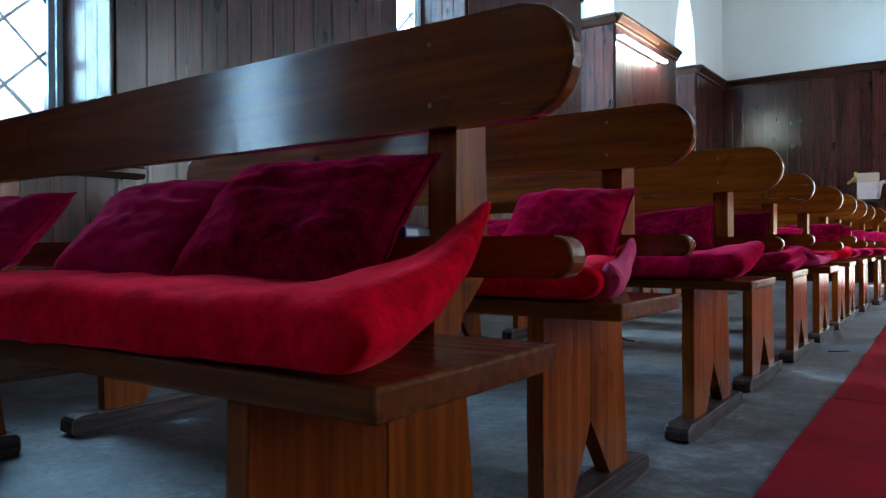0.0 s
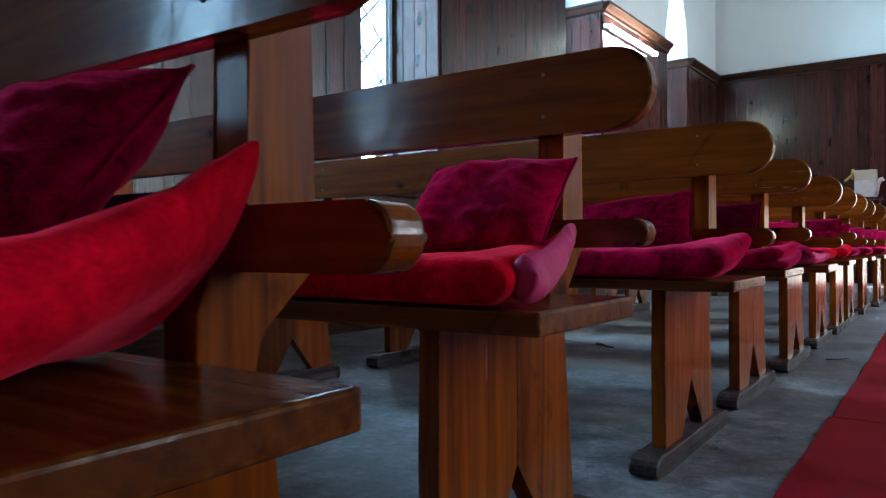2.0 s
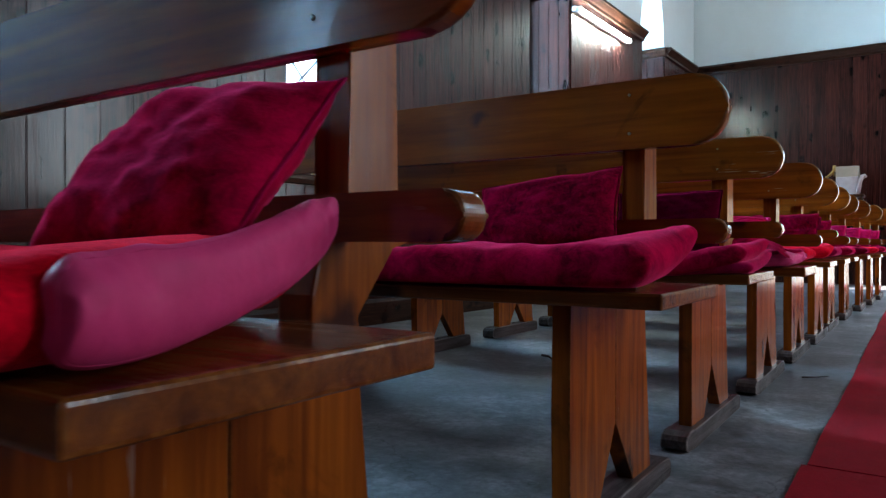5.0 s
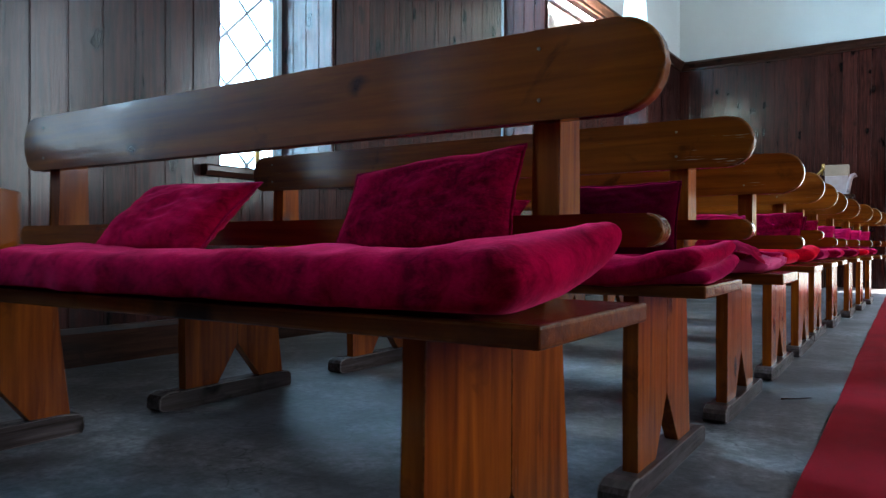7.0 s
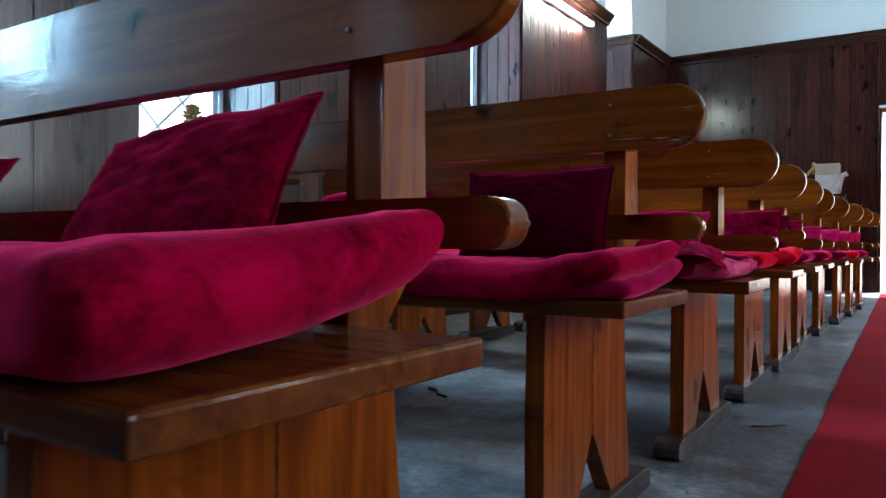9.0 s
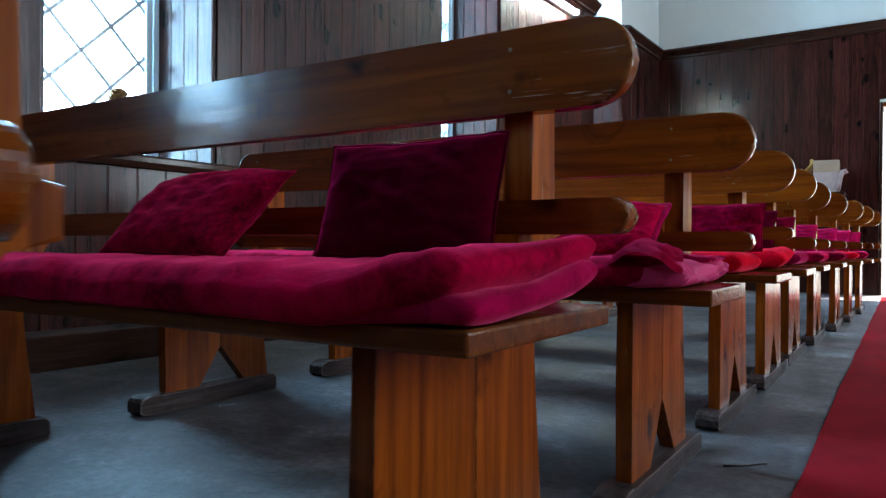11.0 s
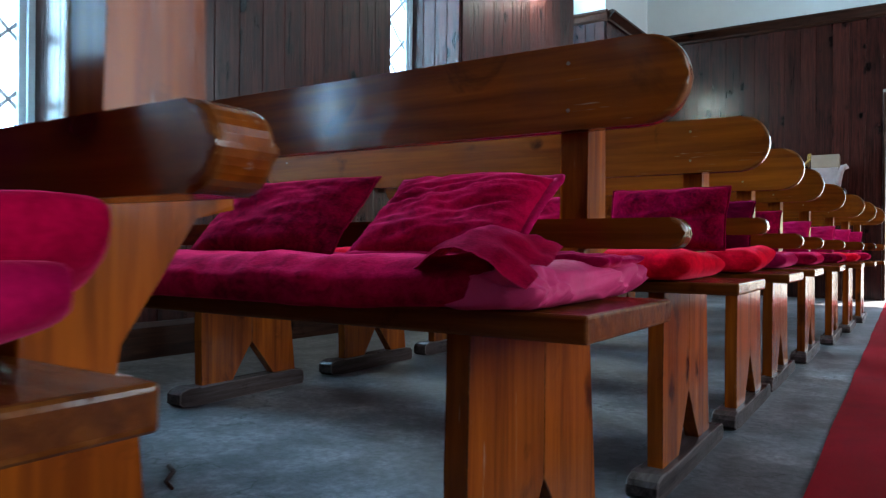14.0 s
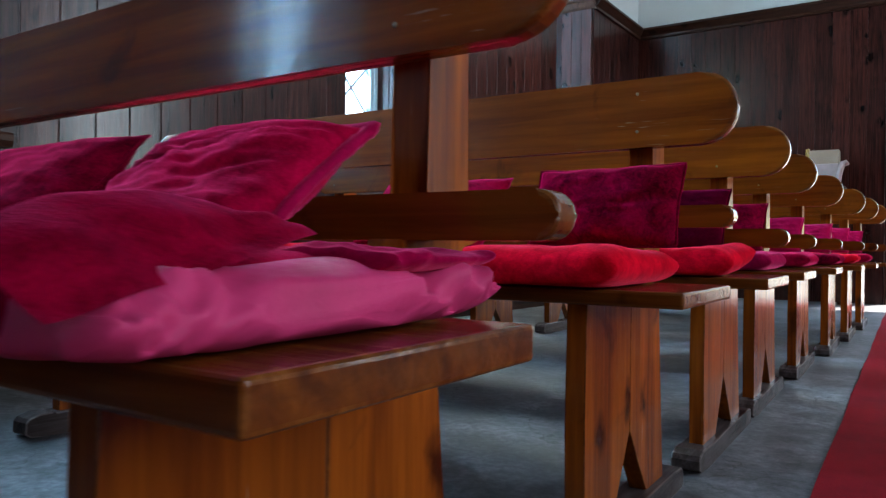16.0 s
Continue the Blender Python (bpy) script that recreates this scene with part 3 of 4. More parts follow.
# ---- cushions ----
def pillow(name, w, hgt, th, m, mat, label, seed, sag=0.0, fold=0.0012, pipe=0.0022, group="loose back cushions"):
    """A loose stuffed cushion: pointed corners, hollowed sides, soft dents."""
    bm = bmesh.new()
    nu, nv = 36, 40

    def edge_wave(u, v):
        x = w / 2 * u * (1 - 0.04 * (1 - v * v)) + 0.002 * noise.noise(Vector((seed, v * 3, u * 2)))
        z = hgt / 2 * v * (1 - 0.045 * (1 - u * u)) - sag * (1 - abs(u)) * max(0, v) * hgt + 0.003 * noise.noise(Vector((u * 3, seed, v * 2)))
        return Vector((x, 0.006 * noise.noise(Vector((u * 1.3 + seed, v * 1.3, 9))), z))

    for side in (1, -1):
        g = []
        for j in range(nv + 1):
            v = -1 + 2 * j / nv
            row = []
            for i in range(nu + 1):
                u = -1 + 2 * i / nu
                base = edge_wave(u, v)
                f = max(0.0, (1 - u ** 4) * (1 - v ** 4)) ** 0.7
                n1 = noise.noise(Vector((u * 1.7 + seed, v * 1.7, side * 3.1)))
                n2 = noise.noise(Vector((u * 4.2 + seed * 2, v * 5.0 + seed, side)))
                crease = noise.noise(Vector(((u + v) * 5 + seed, (u - v) * 1.2, seed)))
                y = -side * th * 0.42 * f * (1 + 0.22 * n1 + 0.12 * n2 + 0.10 * crease)
                pleat = 1 - 2.5 * abs(noise.noise(Vector((u * 1.1 + seed, v * 4.6 - u * 1.4, seed + side))))
                y -= side * fold * min(1.0, 2.5 * f) * pleat
                row.append(bm.verts.new(base + Vector((0, y, 0))))
            g.append(row)
        for j in range(nv):
            for i in range(nu):
                bm.faces.new((g[j][i], g[j][i + 1], g[j + 1][i + 1], g[j + 1][i]))
    bmesh.ops.remove_doubles(bm, verts=bm.verts, dist=0.0009)
    ob = mesh_object(name, bm, mat, None, "", True)
    ob.matrix_world = m
    # the corded seam that runs round the edge
    rim = [(-1 + 2 * i / 24, 1) for i in range(24)] + [(1, 1 - 2 * i / 24) for i in range(24)] + [(1 - 2 * i / 24, -1) for i in range(24)] + [(-1, -1 + 2 * i / 24) for i in range(24)]
    pts = [edge_wave(u, v) for u, v in rim]
    cord = bmesh.new()
    rings = []
    for i, p in enumerate(pts):
        along = (pts[(i + 1) % 96] - pts[i - 1]).normalized()
        out = along.cross(Vector((0, 1, 0))).normalized()
        r = pipe * (1 + 0.25 * noise.noise(p * 90))
        rings.append([cord.verts.new(p + out * r * 1.4 * math.cos(a * math.pi / 3) + Vector((0, 0.9 * r * math.sin(a * math.pi / 3), 0))) for a in range(6)])
    for a, b in zip(rings, rings[1:] + rings[:1]):
        for j in range(6):
            cord.faces.new((a[j], a[(j + 1) % 6], b[(j + 1) % 6], b[j]))
    part("piping", cord, V_MAGENTA if mat is V_CRIMSON else mat, ob, "corded velvet seam", True)
    return tagged(ob, label, "cushion", group)


def lean(key, x0, x1, z0, z1, y0=-0.20, y1=-0.055, turn=0.0, th=0.10, mat=None, label="", seed=1.0, sag=0.0, roll=0.0, fold=0.0012, pipe=0.0022):
    """A cushion leaning on the back of a bench, from its foot at (y0, z0) to its head at (y1, z1)."""
    yb, dx = ROWS_Y[key], FAR_SHIFT.get(key, 0.0)
    x0, x1 = x0 + dx, x1 + dx
    hgt = math.hypot(y1 - y0, z1 - z0) * 1.01
    ang = math.degrees(math.atan2(y1 - y0, z1 - z0))
    m = pose((x0 + x1) / 2, yb + (y0 + y1) / 2 - 0.01, (z0 + z1) / 2, -ang, 0, turn) @ pose(0, 0, 0, 0, roll, 0)
    return pillow("back_cushion", abs(x1 - x0) * 1.04, hgt, th, m, mat, label, seed, sag, fold, pipe)


def pad_mesh(yb, x0, x1, seed, th, front, back, lift, lift_back, lift_len, puff, side_wave, cap=0.05, crumple=0.0, fine=1, base=0.474, slant=0.0, thin=0.0):
    bm = bmesh.new()
    n, q = max(8 * fine, int((x1 - x0 - 2 * cap) / 0.014)), 36 * fine * fine
    bend = [cap * (1 - math.cos(math.pi / 2 * i / 9)) for i in range(9)]
    stations = [x0 + d for d in bend] + [x0 + cap + (x1 - x0 - 2 * cap) * i / n for i in range(n + 1)] + [x1 - d for d in bend[::-1]]
    rings = []
    for x in stations:
        d_end = min(x - x0, x1 - x)
        e = min(1.0, math.sqrt(max(0.0, 1 - (1 - min(1, d_end / cap)) ** 2)) + 0.004)
        up = max(0.0, (x - (x1 - lift_len)) / lift_len)
        ring = []
        f0 = front + side_wave * noise.noise(Vector((x * 4, seed, 0))) + 0.4 * side_wave * noise.noise(Vector((x * 17, seed, 4)))
        half, mid = (back - f0) / 2, (back + f0) / 2
        fat = th / 2 * (1 + 0.14 * noise.noise(Vector((x * 3.2, seed, 5))) + puff * up)
        for j in range(q):
            a = 2 * math.pi * j / q
            ca, sa = math.cos(a), math.sin(a)
            y = mid + math.copysign(abs(ca) ** 0.34, ca) * half * (0.94 + 0.06 * e)
            z = math.copysign(abs(sa) ** (0.5 if sa > 0 else 0.3), sa) * fat * e
            z += base + fat + 0.002
            if sa > 0:
                z += e * 0.011 * noise.noise(Vector((x * 6 + seed, y * 7, 2))) + e * 0.006 * noise.noise(Vector((x * 21, y * 5 + seed, 7)))
                z += e * 0.004 * noise.noise(Vector((x * 9 + y * 30, x * 4 - y * 8 + seed, 1)))
            z = max(z, base + 0.0015)
            if y < -0.40:
                z -= 0.012 * min(1.0, (-0.40 - y) / 0.03) ** 2 * min(1.0, max(0.0, (x1 - x - 0.04) / 0.16))
            k = (y - front) / (back - front)
            z = base + (z - base) * (1 - thin * up * min(1.0, max(0.0, k)))
            z += up ** 1.6 * (lift + lift_back * k * k)
            xx = x - up * up * (0.2 * lift + 0.25 * lift_back * max(0, k) ** 2) - up * slant * k + e * 0.004 * noise.noise(Vector((y * 14, z * 20, seed)))
            if crumple:
                fold = abs(noise.noise(Vector((y * 11 + z * 22 + seed, z * 12, x * 9)))) + 0.7 * abs(noise.noise(Vector((y * 30 - z * 34, z * 16 + seed, x * 18)))) + 0.4 * abs(noise.noise(Vector((y * 60 + z * 50, z * 40, seed))))
                edge = min(1.0, max(0.0, (z - base - 0.003) / 0.012))
                grow = crumple * min(1.0, (x - x0) / 0.05)
                xx += grow * (1 - 2.4 * fold)
                z += edge * grow * (0.7 - 1.6 * fold)
            ring.append(bm.verts.new((xx, yb + y, z)))
        rings.append(ring)
    for a, b in zip(rings, rings[1:]):
        for j in range(q):
            bm.faces.new((a[j], a[(j + 1) % q], b[(j + 1) % q], b[j]))
    # the ends close along a seam
    bmesh.ops.remove_doubles(bm, verts=rings[0] + rings[-1], dist=0.0012)
    return bm


def seat_pad(key, x0, x1, mat, label, seed, th=0.062, front=-0.425, back=-0.06, lift=0.0, lift_back=0.0, lift_len=0.2, puff=0.0, side_wave=0.012, slant=0.0, thin=0.0):
    """A long flat seat cushion on a bench: soft section, uneven top, its end turned up where it curls."""
    dx = FAR_SHIFT.get(key, 0.0)
    bm = pad_mesh(ROWS_Y[key], x0 + dx, x1 + dx, seed, th, front, back, lift, lift_back, lift_len, puff, side_wave, base=SEAT_TOP.get(key, 0.474), slant=slant, thin=thin)
    return tagged(mesh_object("seat_cushion", bm, mat, None, "", True), label, "cushion", "bench seat cushions")


pad_a = seat_pad("a", -1.50, 0.268, V_RED, "bright red velvet seat cushion with a curled end", 1.3, 0.074, -0.425, lift=0.006, lift_back=0.14, lift_len=0.30, slant=0.065, thin=0.15)
pad_b = seat_pad("b", -1.50, 0.142, V_RED, "red velvet seat cushion with pink satin turned up at one end", 2.1, 0.07, -0.41, lift_back=0.085, lift_len=0.2, slant=0.05, thin=0.3)
part("satin_lining", pad_mesh(ROWS_Y["b"], 0.118, 0.164, 2.6, 0.070, -0.375, -0.075, 0.0, 0.085, 0.2, 0.0, 0.01, 0.03, 0.004, 2, slant=0.055, thin=0.25), SATIN, pad_b, "pink satin lining", True)
pad_c = seat_pad("c", -1.50, 0.178, V_CRIMSON, "crimson velvet seat cushion with a thick rolled end", 3.7, 0.070, -0.425, lift=0.002, lift_back=0.055, lift_len=0.34, puff=0.12, slant=0.0)
pad_d = seat_pad("d", -1.50, 0.168, V_CRIMSON, "crimson velvet seat cushion with a doubled edge", 4.4, 0.058, -0.438, lift=0.026, lift_back=0.025, lift_len=0.22)
part("hem", pad_mesh(ROWS_Y["d"], -0.06, 0.178, 4.9, 0.034, -0.436, -0.09, 0.0, 0.032, 0.2, 0.0, 0.008, 0.02), V_MAGENTA, pad_d, "rolled velvet hem", True)
pad_e = seat_pad("e", -1.50, 0.088, V_CRIMSON, "crimson velvet seat cushion, its pink satin end rumpled", 5.9, 0.06, -0.445)
part("satin_end", pad_mesh(ROWS_Y["e"], 0.02, 0.152, 5.2, 0.051, -0.446, -0.04, 0.0, 0.006, 0.1, 0.0, 0.008, 0.035, 0.011, 2, SEAT_TOP["e"]), SATIN, pad_e, "rumpled pink satin end", True)
part("turned_edge", pad_mesh(ROWS_Y["e"], 0.005, 0.146, 5.7, 0.020, -0.21, -0.035, 0.0, 0.004, 0.1, 0.0, 0.02, 0.03, 0.007, 2, 0.514), V_MAGENTA, pad_e, "bright pink edge turned over", True)
pad_f = seat_pad("f", -1.50, 0.10, V_RED, "bright red velvet seat cushion", 6.2, 0.066, -0.425)
pad_g = seat_pad("g", -1.50, 0.12, V_RED, "red velvet seat cushion with a raised end", 7.5, 0.066, -0.425, lift_back=0.03)
seat_pad("h", -1.50, 0.10, V_MAGENTA, "magenta velvet seat cushion", 8.8)
seat_pad("i", -1.50, 0.10, V_CRIMSON, "crimson velvet seat cushion", 9.1)
seat_pad("j", -1.50, 0.10, V_WINE, "wine velvet seat cushion", 10.4)
seat_pad("k", -1.50, 0.10, V_RED, "red velvet seat cushion", 11.4)
seat_pad("l", -1.50, 0.10, V_CRIMSON, "crimson velvet seat cushion", 12.7)


def flap():
    """The corner of the crimson cover, thrown back over the satin end: a sheet that arches from a ridge to a drooping tip."""
    def along(points, u):
        f = u * (len(points) - 1)
        k = min(int(f), len(points) - 2)
        return Vector(points[k]).lerp(Vector(points[k + 1]), f - k)

    ridge = [(-0.03, -0.34, 0.522), (0.0, -0.32, 0.548), (0.028, -0.30, 0.558), (0.062, -0.255, 0.552), (0.09, -0.225, 0.536)]
    front = [(-0.005, -0.456, 0.512), (0.035, -0.470, 0.532), (0.075, -0.476, 0.541), (0.118, -0.476, 0.526), (0.154, -0.468, 0.498)]
    bm = bmesh.new()
    n = 30
    g = []
    for j in range(n + 1):
        v = j / n
        row = []
        for i in range(n + 1):
            u = i / n
            p = along(ridge, u).lerp(along(front, u), v)
            swell = math.sin(math.pi * v)
            p.z += 0.014 * swell * math.sin(math.pi * min(1, u * 1.1)) + 0.007 * noise.noise(Vector((u * 4, v * 3, 3))) + 0.003 * noise.noise(Vector((u * 11, v * 5, 6)))
            p.z += 0.008 * (1 - v) + 0.003
            p.x += 0.008 * noise.noise(Vector((u * 3, v * 4, 1)))
            row.append(bm.verts.new((p.x, ROWS_Y["e"] + p.y, p.z)))
        g.append(row)
    for j in range(n):
        for i in range(n):
            bm.faces.new((g[j][i], g[j][i + 1], g[j + 1][i + 1], g[j + 1][i]))
    bmesh.ops.solidify(bm, geom=list(bm.faces), thickness=0.006)
    return bm


part("flap", flap(), V_CRIMSON, pad_e, "folded crimson velvet flap", True)

lean("a", -0.305, 0.085, 0.53, 0.70, -0.20, -0.06, 0, 0.12, V_WINE, "wine crushed velvet cushion leaning on the bench back", 1.1)
lean("a", -0.64, -0.30, 0.53, 0.69, -0.21, -0.06, 0, 0.10, V_MAGENTA, "magenta velvet cushion leaning on the bench back", 2.4)
lean("a", -1.19, -0.84, 0.54, 0.69, -0.21, -0.06, 0, 0.10, V_MAGENTA, "magenta velvet cushion leaning on the bench back", 3.3)
lean("b", -0.20, 0.08, 0.54, 0.705, -0.20, -0.06, 0, 0.10, V_CRIMSON, "crimson velvet cushion leaning on the bench back", 4.8)
lean("b", -1.03, -0.65, 0.545, 0.66, -0.24, -0.06, 0, 0.10, V_CRIMSON, "crimson velvet cushion lying back on the bench", 5.5)
lean("c", -0.305, 0.012, 0.54, 0.70, -0.16, -0.06, 0, 0.07, V_WINE, "wine velvet cushion leaning on the bench back", 6.7, roll=-7)
lean("c", -0.91, -0.585, 0.54, 0.68, -0.22, -0.06, 0, 0.09, V_CRIMSON, "crimson velvet cushion leaning on the bench back", 7.2)
lean("d", -0.298, 0.02, 0.535, 0.718, -0.115, -0.065, 0, 0.08, V_DARK, "dark wine velvet cushion propped upright", 8.1)
lean("d", -0.74, -0.41, 0.535, 0.685, -0.22, -0.06, 0, 0.09, V_WINE, "wine velvet cushion leaning on the bench back", 9.6)
lean("e", -0.285, 0.01, 0.53, 0.66, -0.22, -0.06, 0, 0.08, V_CRIMSON, "crimson velvet cushion with a wide stitched edge", 10.2, fold=0.006, pipe=0.007)
lean("e", -0.72, -0.355, 0.53, 0.675, -0.20, -0.06, 0, 0.08, V_WINE, "wine velvet cushion leaning on the bench back", 11.9)
lean("f", -0.19, 0.105, 0.545, 0.705, -0.12, -0.06, 0, 0.08, V_WINE, "wine velvet cushion propped upright", 12.6)
lean("f", -0.60, -0.27, 0.54, 0.69, -0.20, -0.06, 0, 0.08, V_CRIMSON, "crimson velvet cushion leaning on the bench back", 13.4)
lean("g", -0.26, 0.04, 0.54, 0.715, -0.17, -0.06, 0, 0.08, V_DARK, "dark wine velvet cushion propped upright", 14.3)
lean("h", -0.26, 0.03, 0.54, 0.715, -0.17, -0.06, 0, 0.08, V_WINE, "wine velvet cushion propped upright", 15.2)
for s_, key in enumerate("ijkl"):
    lean(key, -0.27, 0.03, 0.54, 0.70, -0.18, -0.06, 0, 0.08, V_MAGENTA, "magenta velvet cushion leaning on the bench back", 16.0 + s_)


# ---- doorway ----
door_frame = thing("door_1", "open doorway with a dark brown wooden frame", "doorway", "", pose(0, FAR_Y, 0))
door_frame["kind"] = "structure"
part("jamb", box(DOOR_X0 - 0.03, DOOR_X0, -0.03, 0.38, 0, DOOR_H + 0.06, 0.006), DARK_WOOD, door_frame)
part("jamb", box(DOOR_X1, DOOR_X1 + 0.055, -0.03, 0.38, 0, DOOR_H + 0.06, 0.006), DARK_WOOD, door_frame)
part("lintel", box(DOOR_X0, DOOR_X1, -0.03, 0.38, DOOR_H, DOOR_H + 0.06, 0.006), BENCH_X, door_frame)
structure(mesh_object("pavement", box(-3, 6, FAR_Y + 0.42, FAR_Y + 9, -0.13, -0.02, 0.01), EARTH), "pale sunlit paving outside the door", "pavement")

# ---- tube light on the side wall ----
tube_light = thing("tube_light", "lit white fluorescent tube light on the wainscot", "lamp", "", WALL @ pose(0.0, 4.72, 3.02))
part("housing", box(0.002, 0.05, -0.75, 0.75, -0.03, 0.03, 0.008), WHITE_METAL, tube_light)
b_ = lathe([(0.0, -0.70), (0.019, -0.70), (0.019, 0.70), (0.0, 0.70)], 16)
bmesh.ops.transform(b_, matrix=pose(0.085, 0, -0.012, 90, 0, 0), verts=b_.verts)
part("tube", b_, TUBE, tube_light, "glowing tube", True)
for e_ in (-0.72, 0.72):
    part("lamp_holder", box(0.045, 0.105, e_ - 0.018, e_ + 0.018, -0.036, 0.02, 0.005), WHITE_METAL, tube_light)

# ---- gilded vase with a cone of petals on the window sill ----
vase = thing("gilded_vase", "gilded trumpet vase holding a gold-painted pine cone", "vase", "", pose(-2.965, 5.237, SILL))
part("vase_body", lathe([(0.0, 0.0), (0.045, 0.0), (0.046, 0.01), (0.02, 0.025), (0.014, 0.065), (0.016, 0.13), (0.022, 0.21), (0.031, 0.278), (0.028, 0.278), (0.0, 0.25)], 28), GOLD, vase, "", True)
bm = bmesh.new()
for r_ in range(6):
    zz, reach = 0.288 + r_ * 0.017, (0.062, 0.068, 0.067, 0.060, 0.048, 0.030)[r_]
    count = (10, 11, 11, 10, 8, 6)[r_]
    for c_ in range(count):
        a = 2 * math.pi * (c_ + 0.5 * (r_ % 2)) / count
        m = pose(0, 0, zz, 0, 0, math.degrees(a)) @ pose(0.012, 0, 0, 0, -6 - 11 * r_, 0)
        w_ = reach - 0.012
        pts = [(0, -0.004, 0), (w_ * 0.6, -0.011, -0.002), (w_ * 0.92, -0.010, 0.003), (w_, 0, 0.007), (w_ * 0.92, 0.010, 0.003), (w_ * 0.6, 0.011, -0.002), (0, 0.004, 0)]
        lo = [bm.verts.new(m @ Vector((p[0], p[1], p[2] - 0.002))) for p in pts]
        hi = [bm.verts.new(m @ Vector((p[0], p[1], p[2] + 0.003))) for p in pts]
        bm.faces.new(lo)
        bm.faces.new(hi)
        for i in range(7):
            bm.faces.new((lo[i], lo[(i + 1) % 7], hi[(i + 1) % 7], hi[i]))
lathe([(0.0, 0.25), (0.018, 0.26), (0.024, 0.32), (0.016, 0.37), (0.0, 0.39)], 14, bm)
part("pine_cone", bm, CONE, vase, "gold-painted pine cone")

# ---- ribboned box on a stand by the end wall ----
stand = thing("pedestal", "plain dark wooden pedestal stand by the end wall", "stand", "", pose(-0.29, 12.86, 0))
part("top", box(-0.2, 0.2, -0.16, 0.16, 1.20, 1.235, 0.006), DARK_WOOD, stand)
for xx in (-0.16, 0.16):
    for yy in (-0.12, 0.12):
        part("leg", box(xx - 0.02, xx + 0.02, yy - 0.02, yy + 0.02, 0, 1.20, 0.004), DARK_WOOD, stand)
gift = thing("ivory_box", "ivory box with gold bow and pink cloth on a stand", "box", "", pose(-0.29, 12.84, 1.235))
part("carton", box(-0.135, 0.135, -0.1, 0.1, 0.0, 0.24, 0.006), PINK_CLOTH, gift, "pale wrapped carton")
part("lid", box(-0.138, 0.138, -0.104, 0.104, 0.24, 0.385, 0.005), IVORY, gift, "ivory card lid")


def ribbon(points, width, thick):
    bm = bmesh.new()
    rows = []
    for i, p in enumerate(points):
        p = Vector(p)
        nxt = Vector(points[min(i + 1, len(points) - 1)])
        prv = Vector(points[max(i - 1, 0)])
        side = (nxt - prv).normalized().cross(Vector((0, 1, 0))) * thick
        rows.append([bm.verts.new(p + Vector((0, e * width, 0)) + f * side) for e, f in ((-1, -1), (1, -1), (1, 1), (-1, 1))])
    for a, b in zip(rows, rows[1:]):
        for j in range(4):
            bm.faces.new((a[j], a[(j + 1) % 4], b[(j + 1) % 4], b[j]))
    bm.faces.new(rows[0])
    bm.faces.new(rows[-1])
    return bm


part("bow", ribbon([(-0.125, -0.06, 0.28), (-0.14, -0.06, 0.36), (-0.15, -0.06, 0.405), (-0.165, -0.06, 0.40), (-0.168, -0.06, 0.34), (-0.165, -0.06, 0.26)], 0.03, 0.009), GOLD, gift, "gold ribbon bow", True)
part("ribbon_tail", ribbon([(-0.14, -0.075, 0.35), (-0.175, -0.075, 0.315), (-0.215, -0.075, 0.27), (-0.26, -0.075, 0.24)], 0.03, 0.014), GOLD, gift, "gold ribbon tail", True)
part("cloth", ribbon([(0.13, -0.08, 0.02), (0.14, -0.08, 0.10), (0.155, -0.08, 0.18), (0.175, -0.08, 0.24), (0.20, -0.08, 0.25), (0.215, -0.08, 0.22)], 0.04, 0.024), PINK_CLOTH, gift, "pale pink cloth", True)


# ---- small blue book lying on a rail ----
book = thing("blue_book", "small blue cloth hymn book lying flat on a bench rail", "book", "", pose(-0.035, ROWS_Y["a"] - 0.012, 0.5925))
part("cover", box(-0.052, 0.052, -0.036, 0.036, 0.0, 0.002, 0.0006), BLUE, book)
part("pages", box(-0.049, 0.049, -0.033, 0.034, 0.002, 0.0125), PAPER, book, "white pages")
part("cover", box(-0.052, 0.052, -0.036, 0.036, 0.0125, 0.0145, 0.0006), BLUE, book)
part("spine", box(-0.052, 0.052, -0.0385, -0.0362, 0.0, 0.0145, 0.0006), BLUE, book)


# ---- litter on the concrete ----
def twig(points, r, label):
    bm = bmesh.new()
    rows = []
    for i, p in enumerate(points):
        p = Vector(p)
        step = Vector(points[min(i + 1, len(points) - 1)]) - Vector(points[max(i - 1, 0)])
        side = step.normalized().cross(Vector((0, 0, 1)))
        k = r * (1 - 0.55 * i / len(points))
        rows.append([bm.verts.new(p + side * k * math.cos(a) + Vector((0, 0, k + k * math.sin(a)))) for a in (0, 1.05, 2.09, 3.14, 4.19, 5.24)])
    for a, b in zip(rows, rows[1:]):
        for j in range(6):
            bm.faces.new((a[j], a[(j + 1) % 6], b[(j + 1) % 6], b[j]))
    bm.faces.new(rows[0])
    bm.faces.new(rows[-1])
    return tagged(mesh_object("twig", bm, DARK_WOOD, None, "", True), label, "twig")


twig([(0.127, 4.895, 0), (0.155, 4.912, 0.001), (0.18, 4.936, 0), (0.205, 4.965, 0.001), (0.216, 4.98, 0)], 0.0032, "thin dark twig lying on the concrete floor")
twig([(-1.017, 4.813, 0), (-0.97, 4.79, 0.002), (-0.93, 4.74, 0), (-0.88, 4.72, 0)], 0.007, "short dark crooked twig lying on the concrete floor")


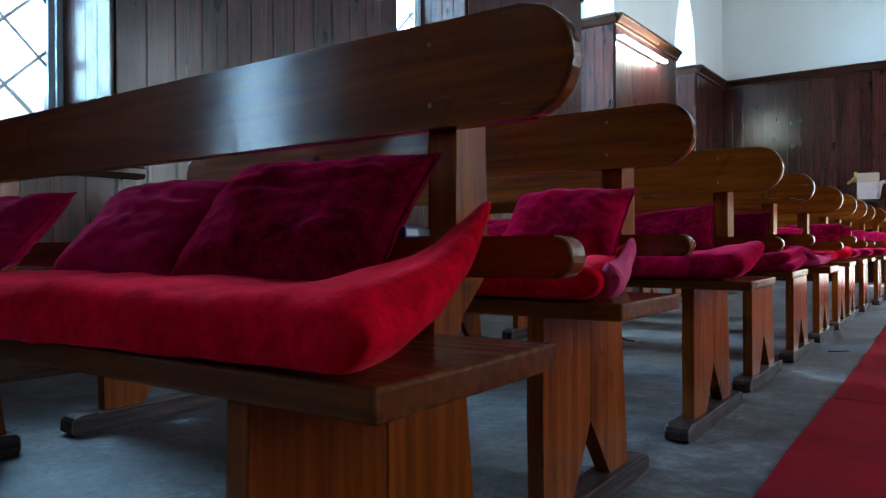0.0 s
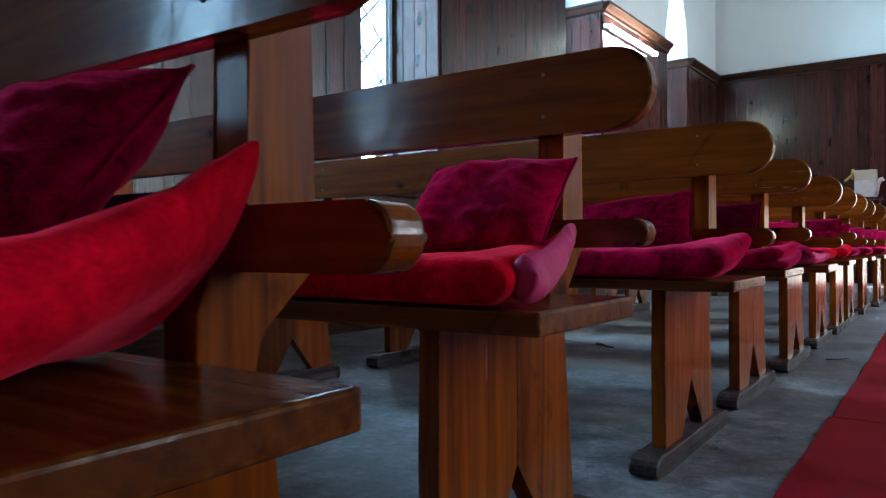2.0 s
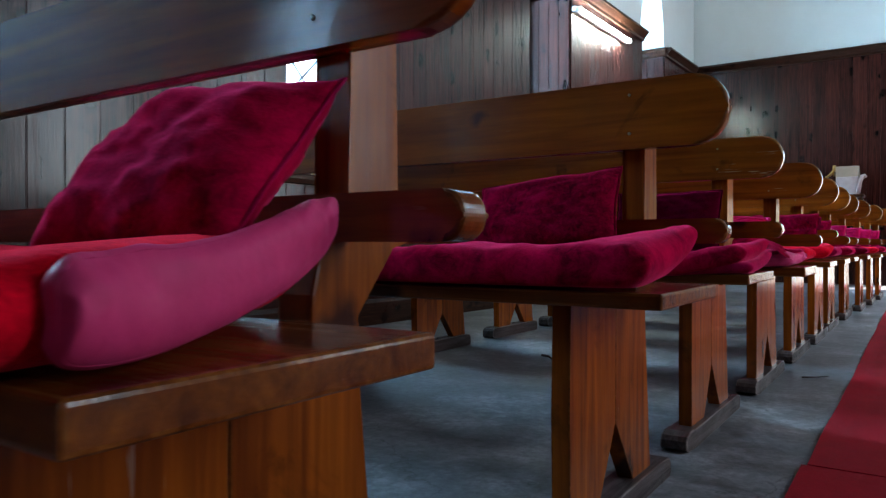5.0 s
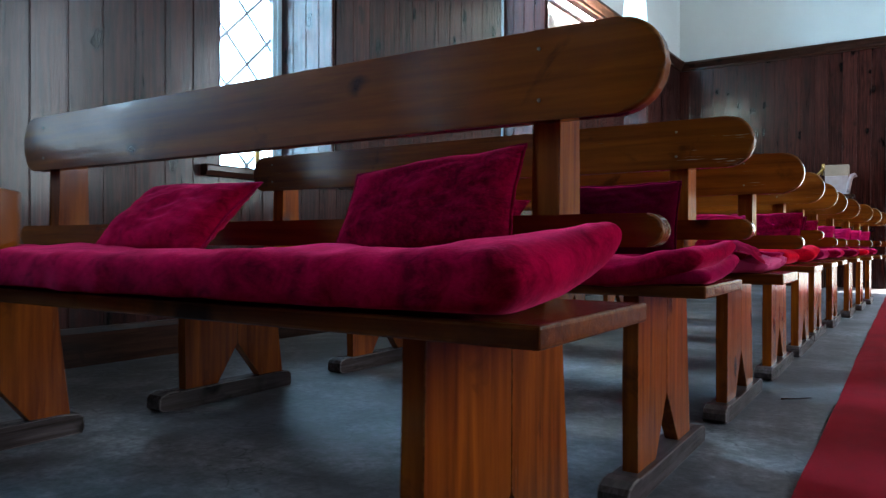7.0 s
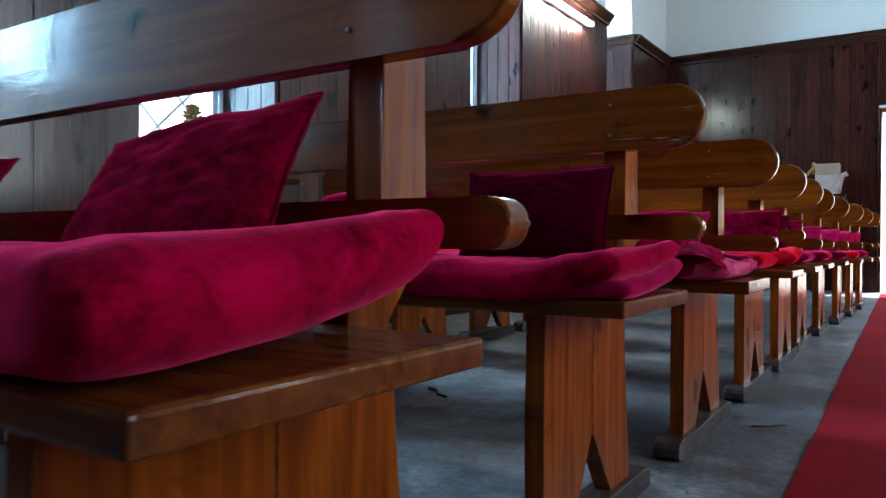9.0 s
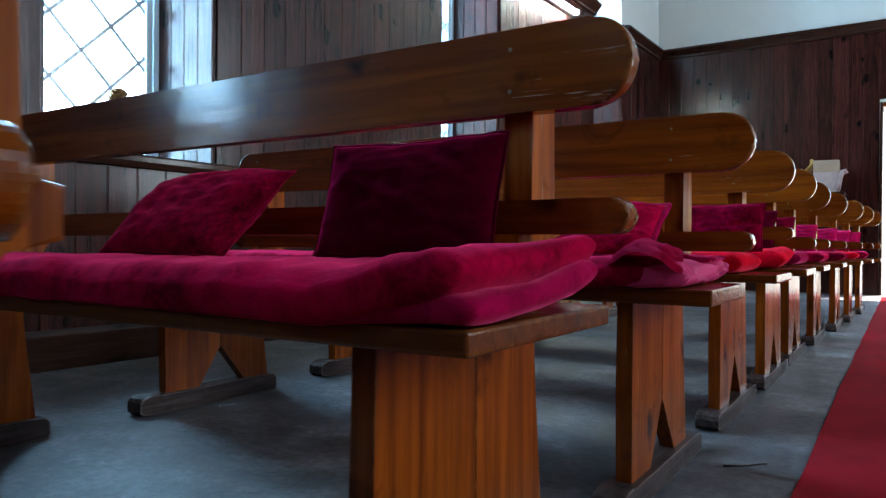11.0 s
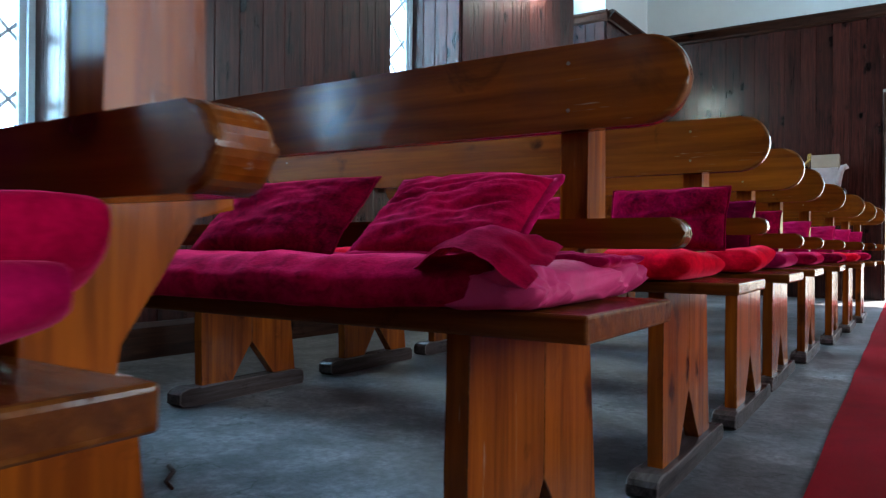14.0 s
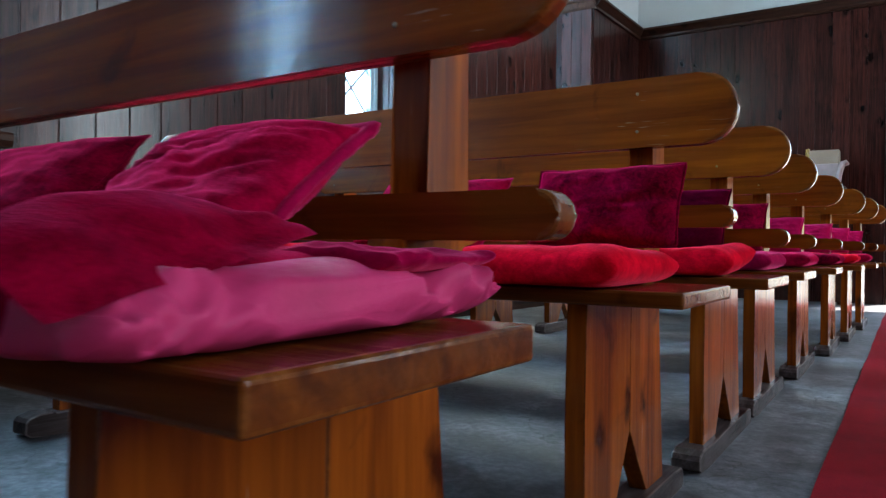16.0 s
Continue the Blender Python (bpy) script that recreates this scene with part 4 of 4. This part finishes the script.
# ---- wainscot boards, each a piece of its own ----
def board_mesh(w, z0, z1):
    g = 0.0003
    pts = [(g, 0.0), (g, 0.0165), (0.0015, 0.018), (w - 0.009, 0.018), (w - 0.0075, 0.0168), (w - 0.006, 0.018), (w - 0.0015, 0.0175), (w - g, 0.016), (w - g, 0.0)]
    bm = bmesh.new()
    lo = [bm.verts.new((p[1] - 0.018, p[0], z0)) for p in pts]
    hi = [bm.verts.new((p[1] - 0.018, p[0], z1)) for p in pts]
    n = len(pts)
    for i in range(n):
        bm.faces.new((lo[i], lo[(i + 1) % n], hi[(i + 1) % n], hi[i]))
    bm.faces.new(lo)
    bm.faces.new(hi)
    bmesh.ops.recalc_face_normals(bm, faces=bm.faces)
    me = bpy.data.meshes.new("board")
    bm.to_mesh(me)
    bm.free()
    me.materials.append(BOARD)
    return me


def boards(parent, m, u0, u1, z0, z1, width):
    n = max(1, round((u1 - u0) / width))
    w = (u1 - u0) / n
    me = board_mesh(w, z0, z1)
    inv = parent.matrix_world.inverted()
    for i in range(n):
        ob = new("board", me)
        ob.parent = parent
        ob.matrix_local = inv @ m @ pose(0, u0 + i * w, 0)


bpy.context.view_layer.update()
for a, b in spans:
    boards(wall_west, WALL, a, b, 0.172, 3.172, 0.163)
for k in BAYS:
    boards(wall_west, WALL, k * BAY, k * BAY + OPEN_W, 0.172, SILL - 0.056, 0.163)
    boards(wall_west, WALL @ pose(-0.018, k * BAY + OPEN_W - 0.021, 0, 0, 0, -90) @ pose(0, -0.47, 0), 0, 0.47, SILL, 3.172, 0.125)
    boards(wall_west, WALL @ pose(-0.018, k * BAY + 0.021, 0, 0, 0, 90), 0.0, 0.47, SILL, 3.172, 0.125)
FAR = pose(0, FAR_Y, 0, 0, 0, -90)
boards(wall_north, FAR, -2.42, DOOR_X0 - 0.035, 0.0, 3.172, 0.163)
boards(wall_north, FAR, DOOR_X0 - 0.035, DOOR_X1 + 0.06, DOOR_H + 0.1, 3.172, 0.163)
boards(wall_north, FAR, DOOR_X1 + 0.06, RIGHT_X, 0.0, 3.172, 0.163)
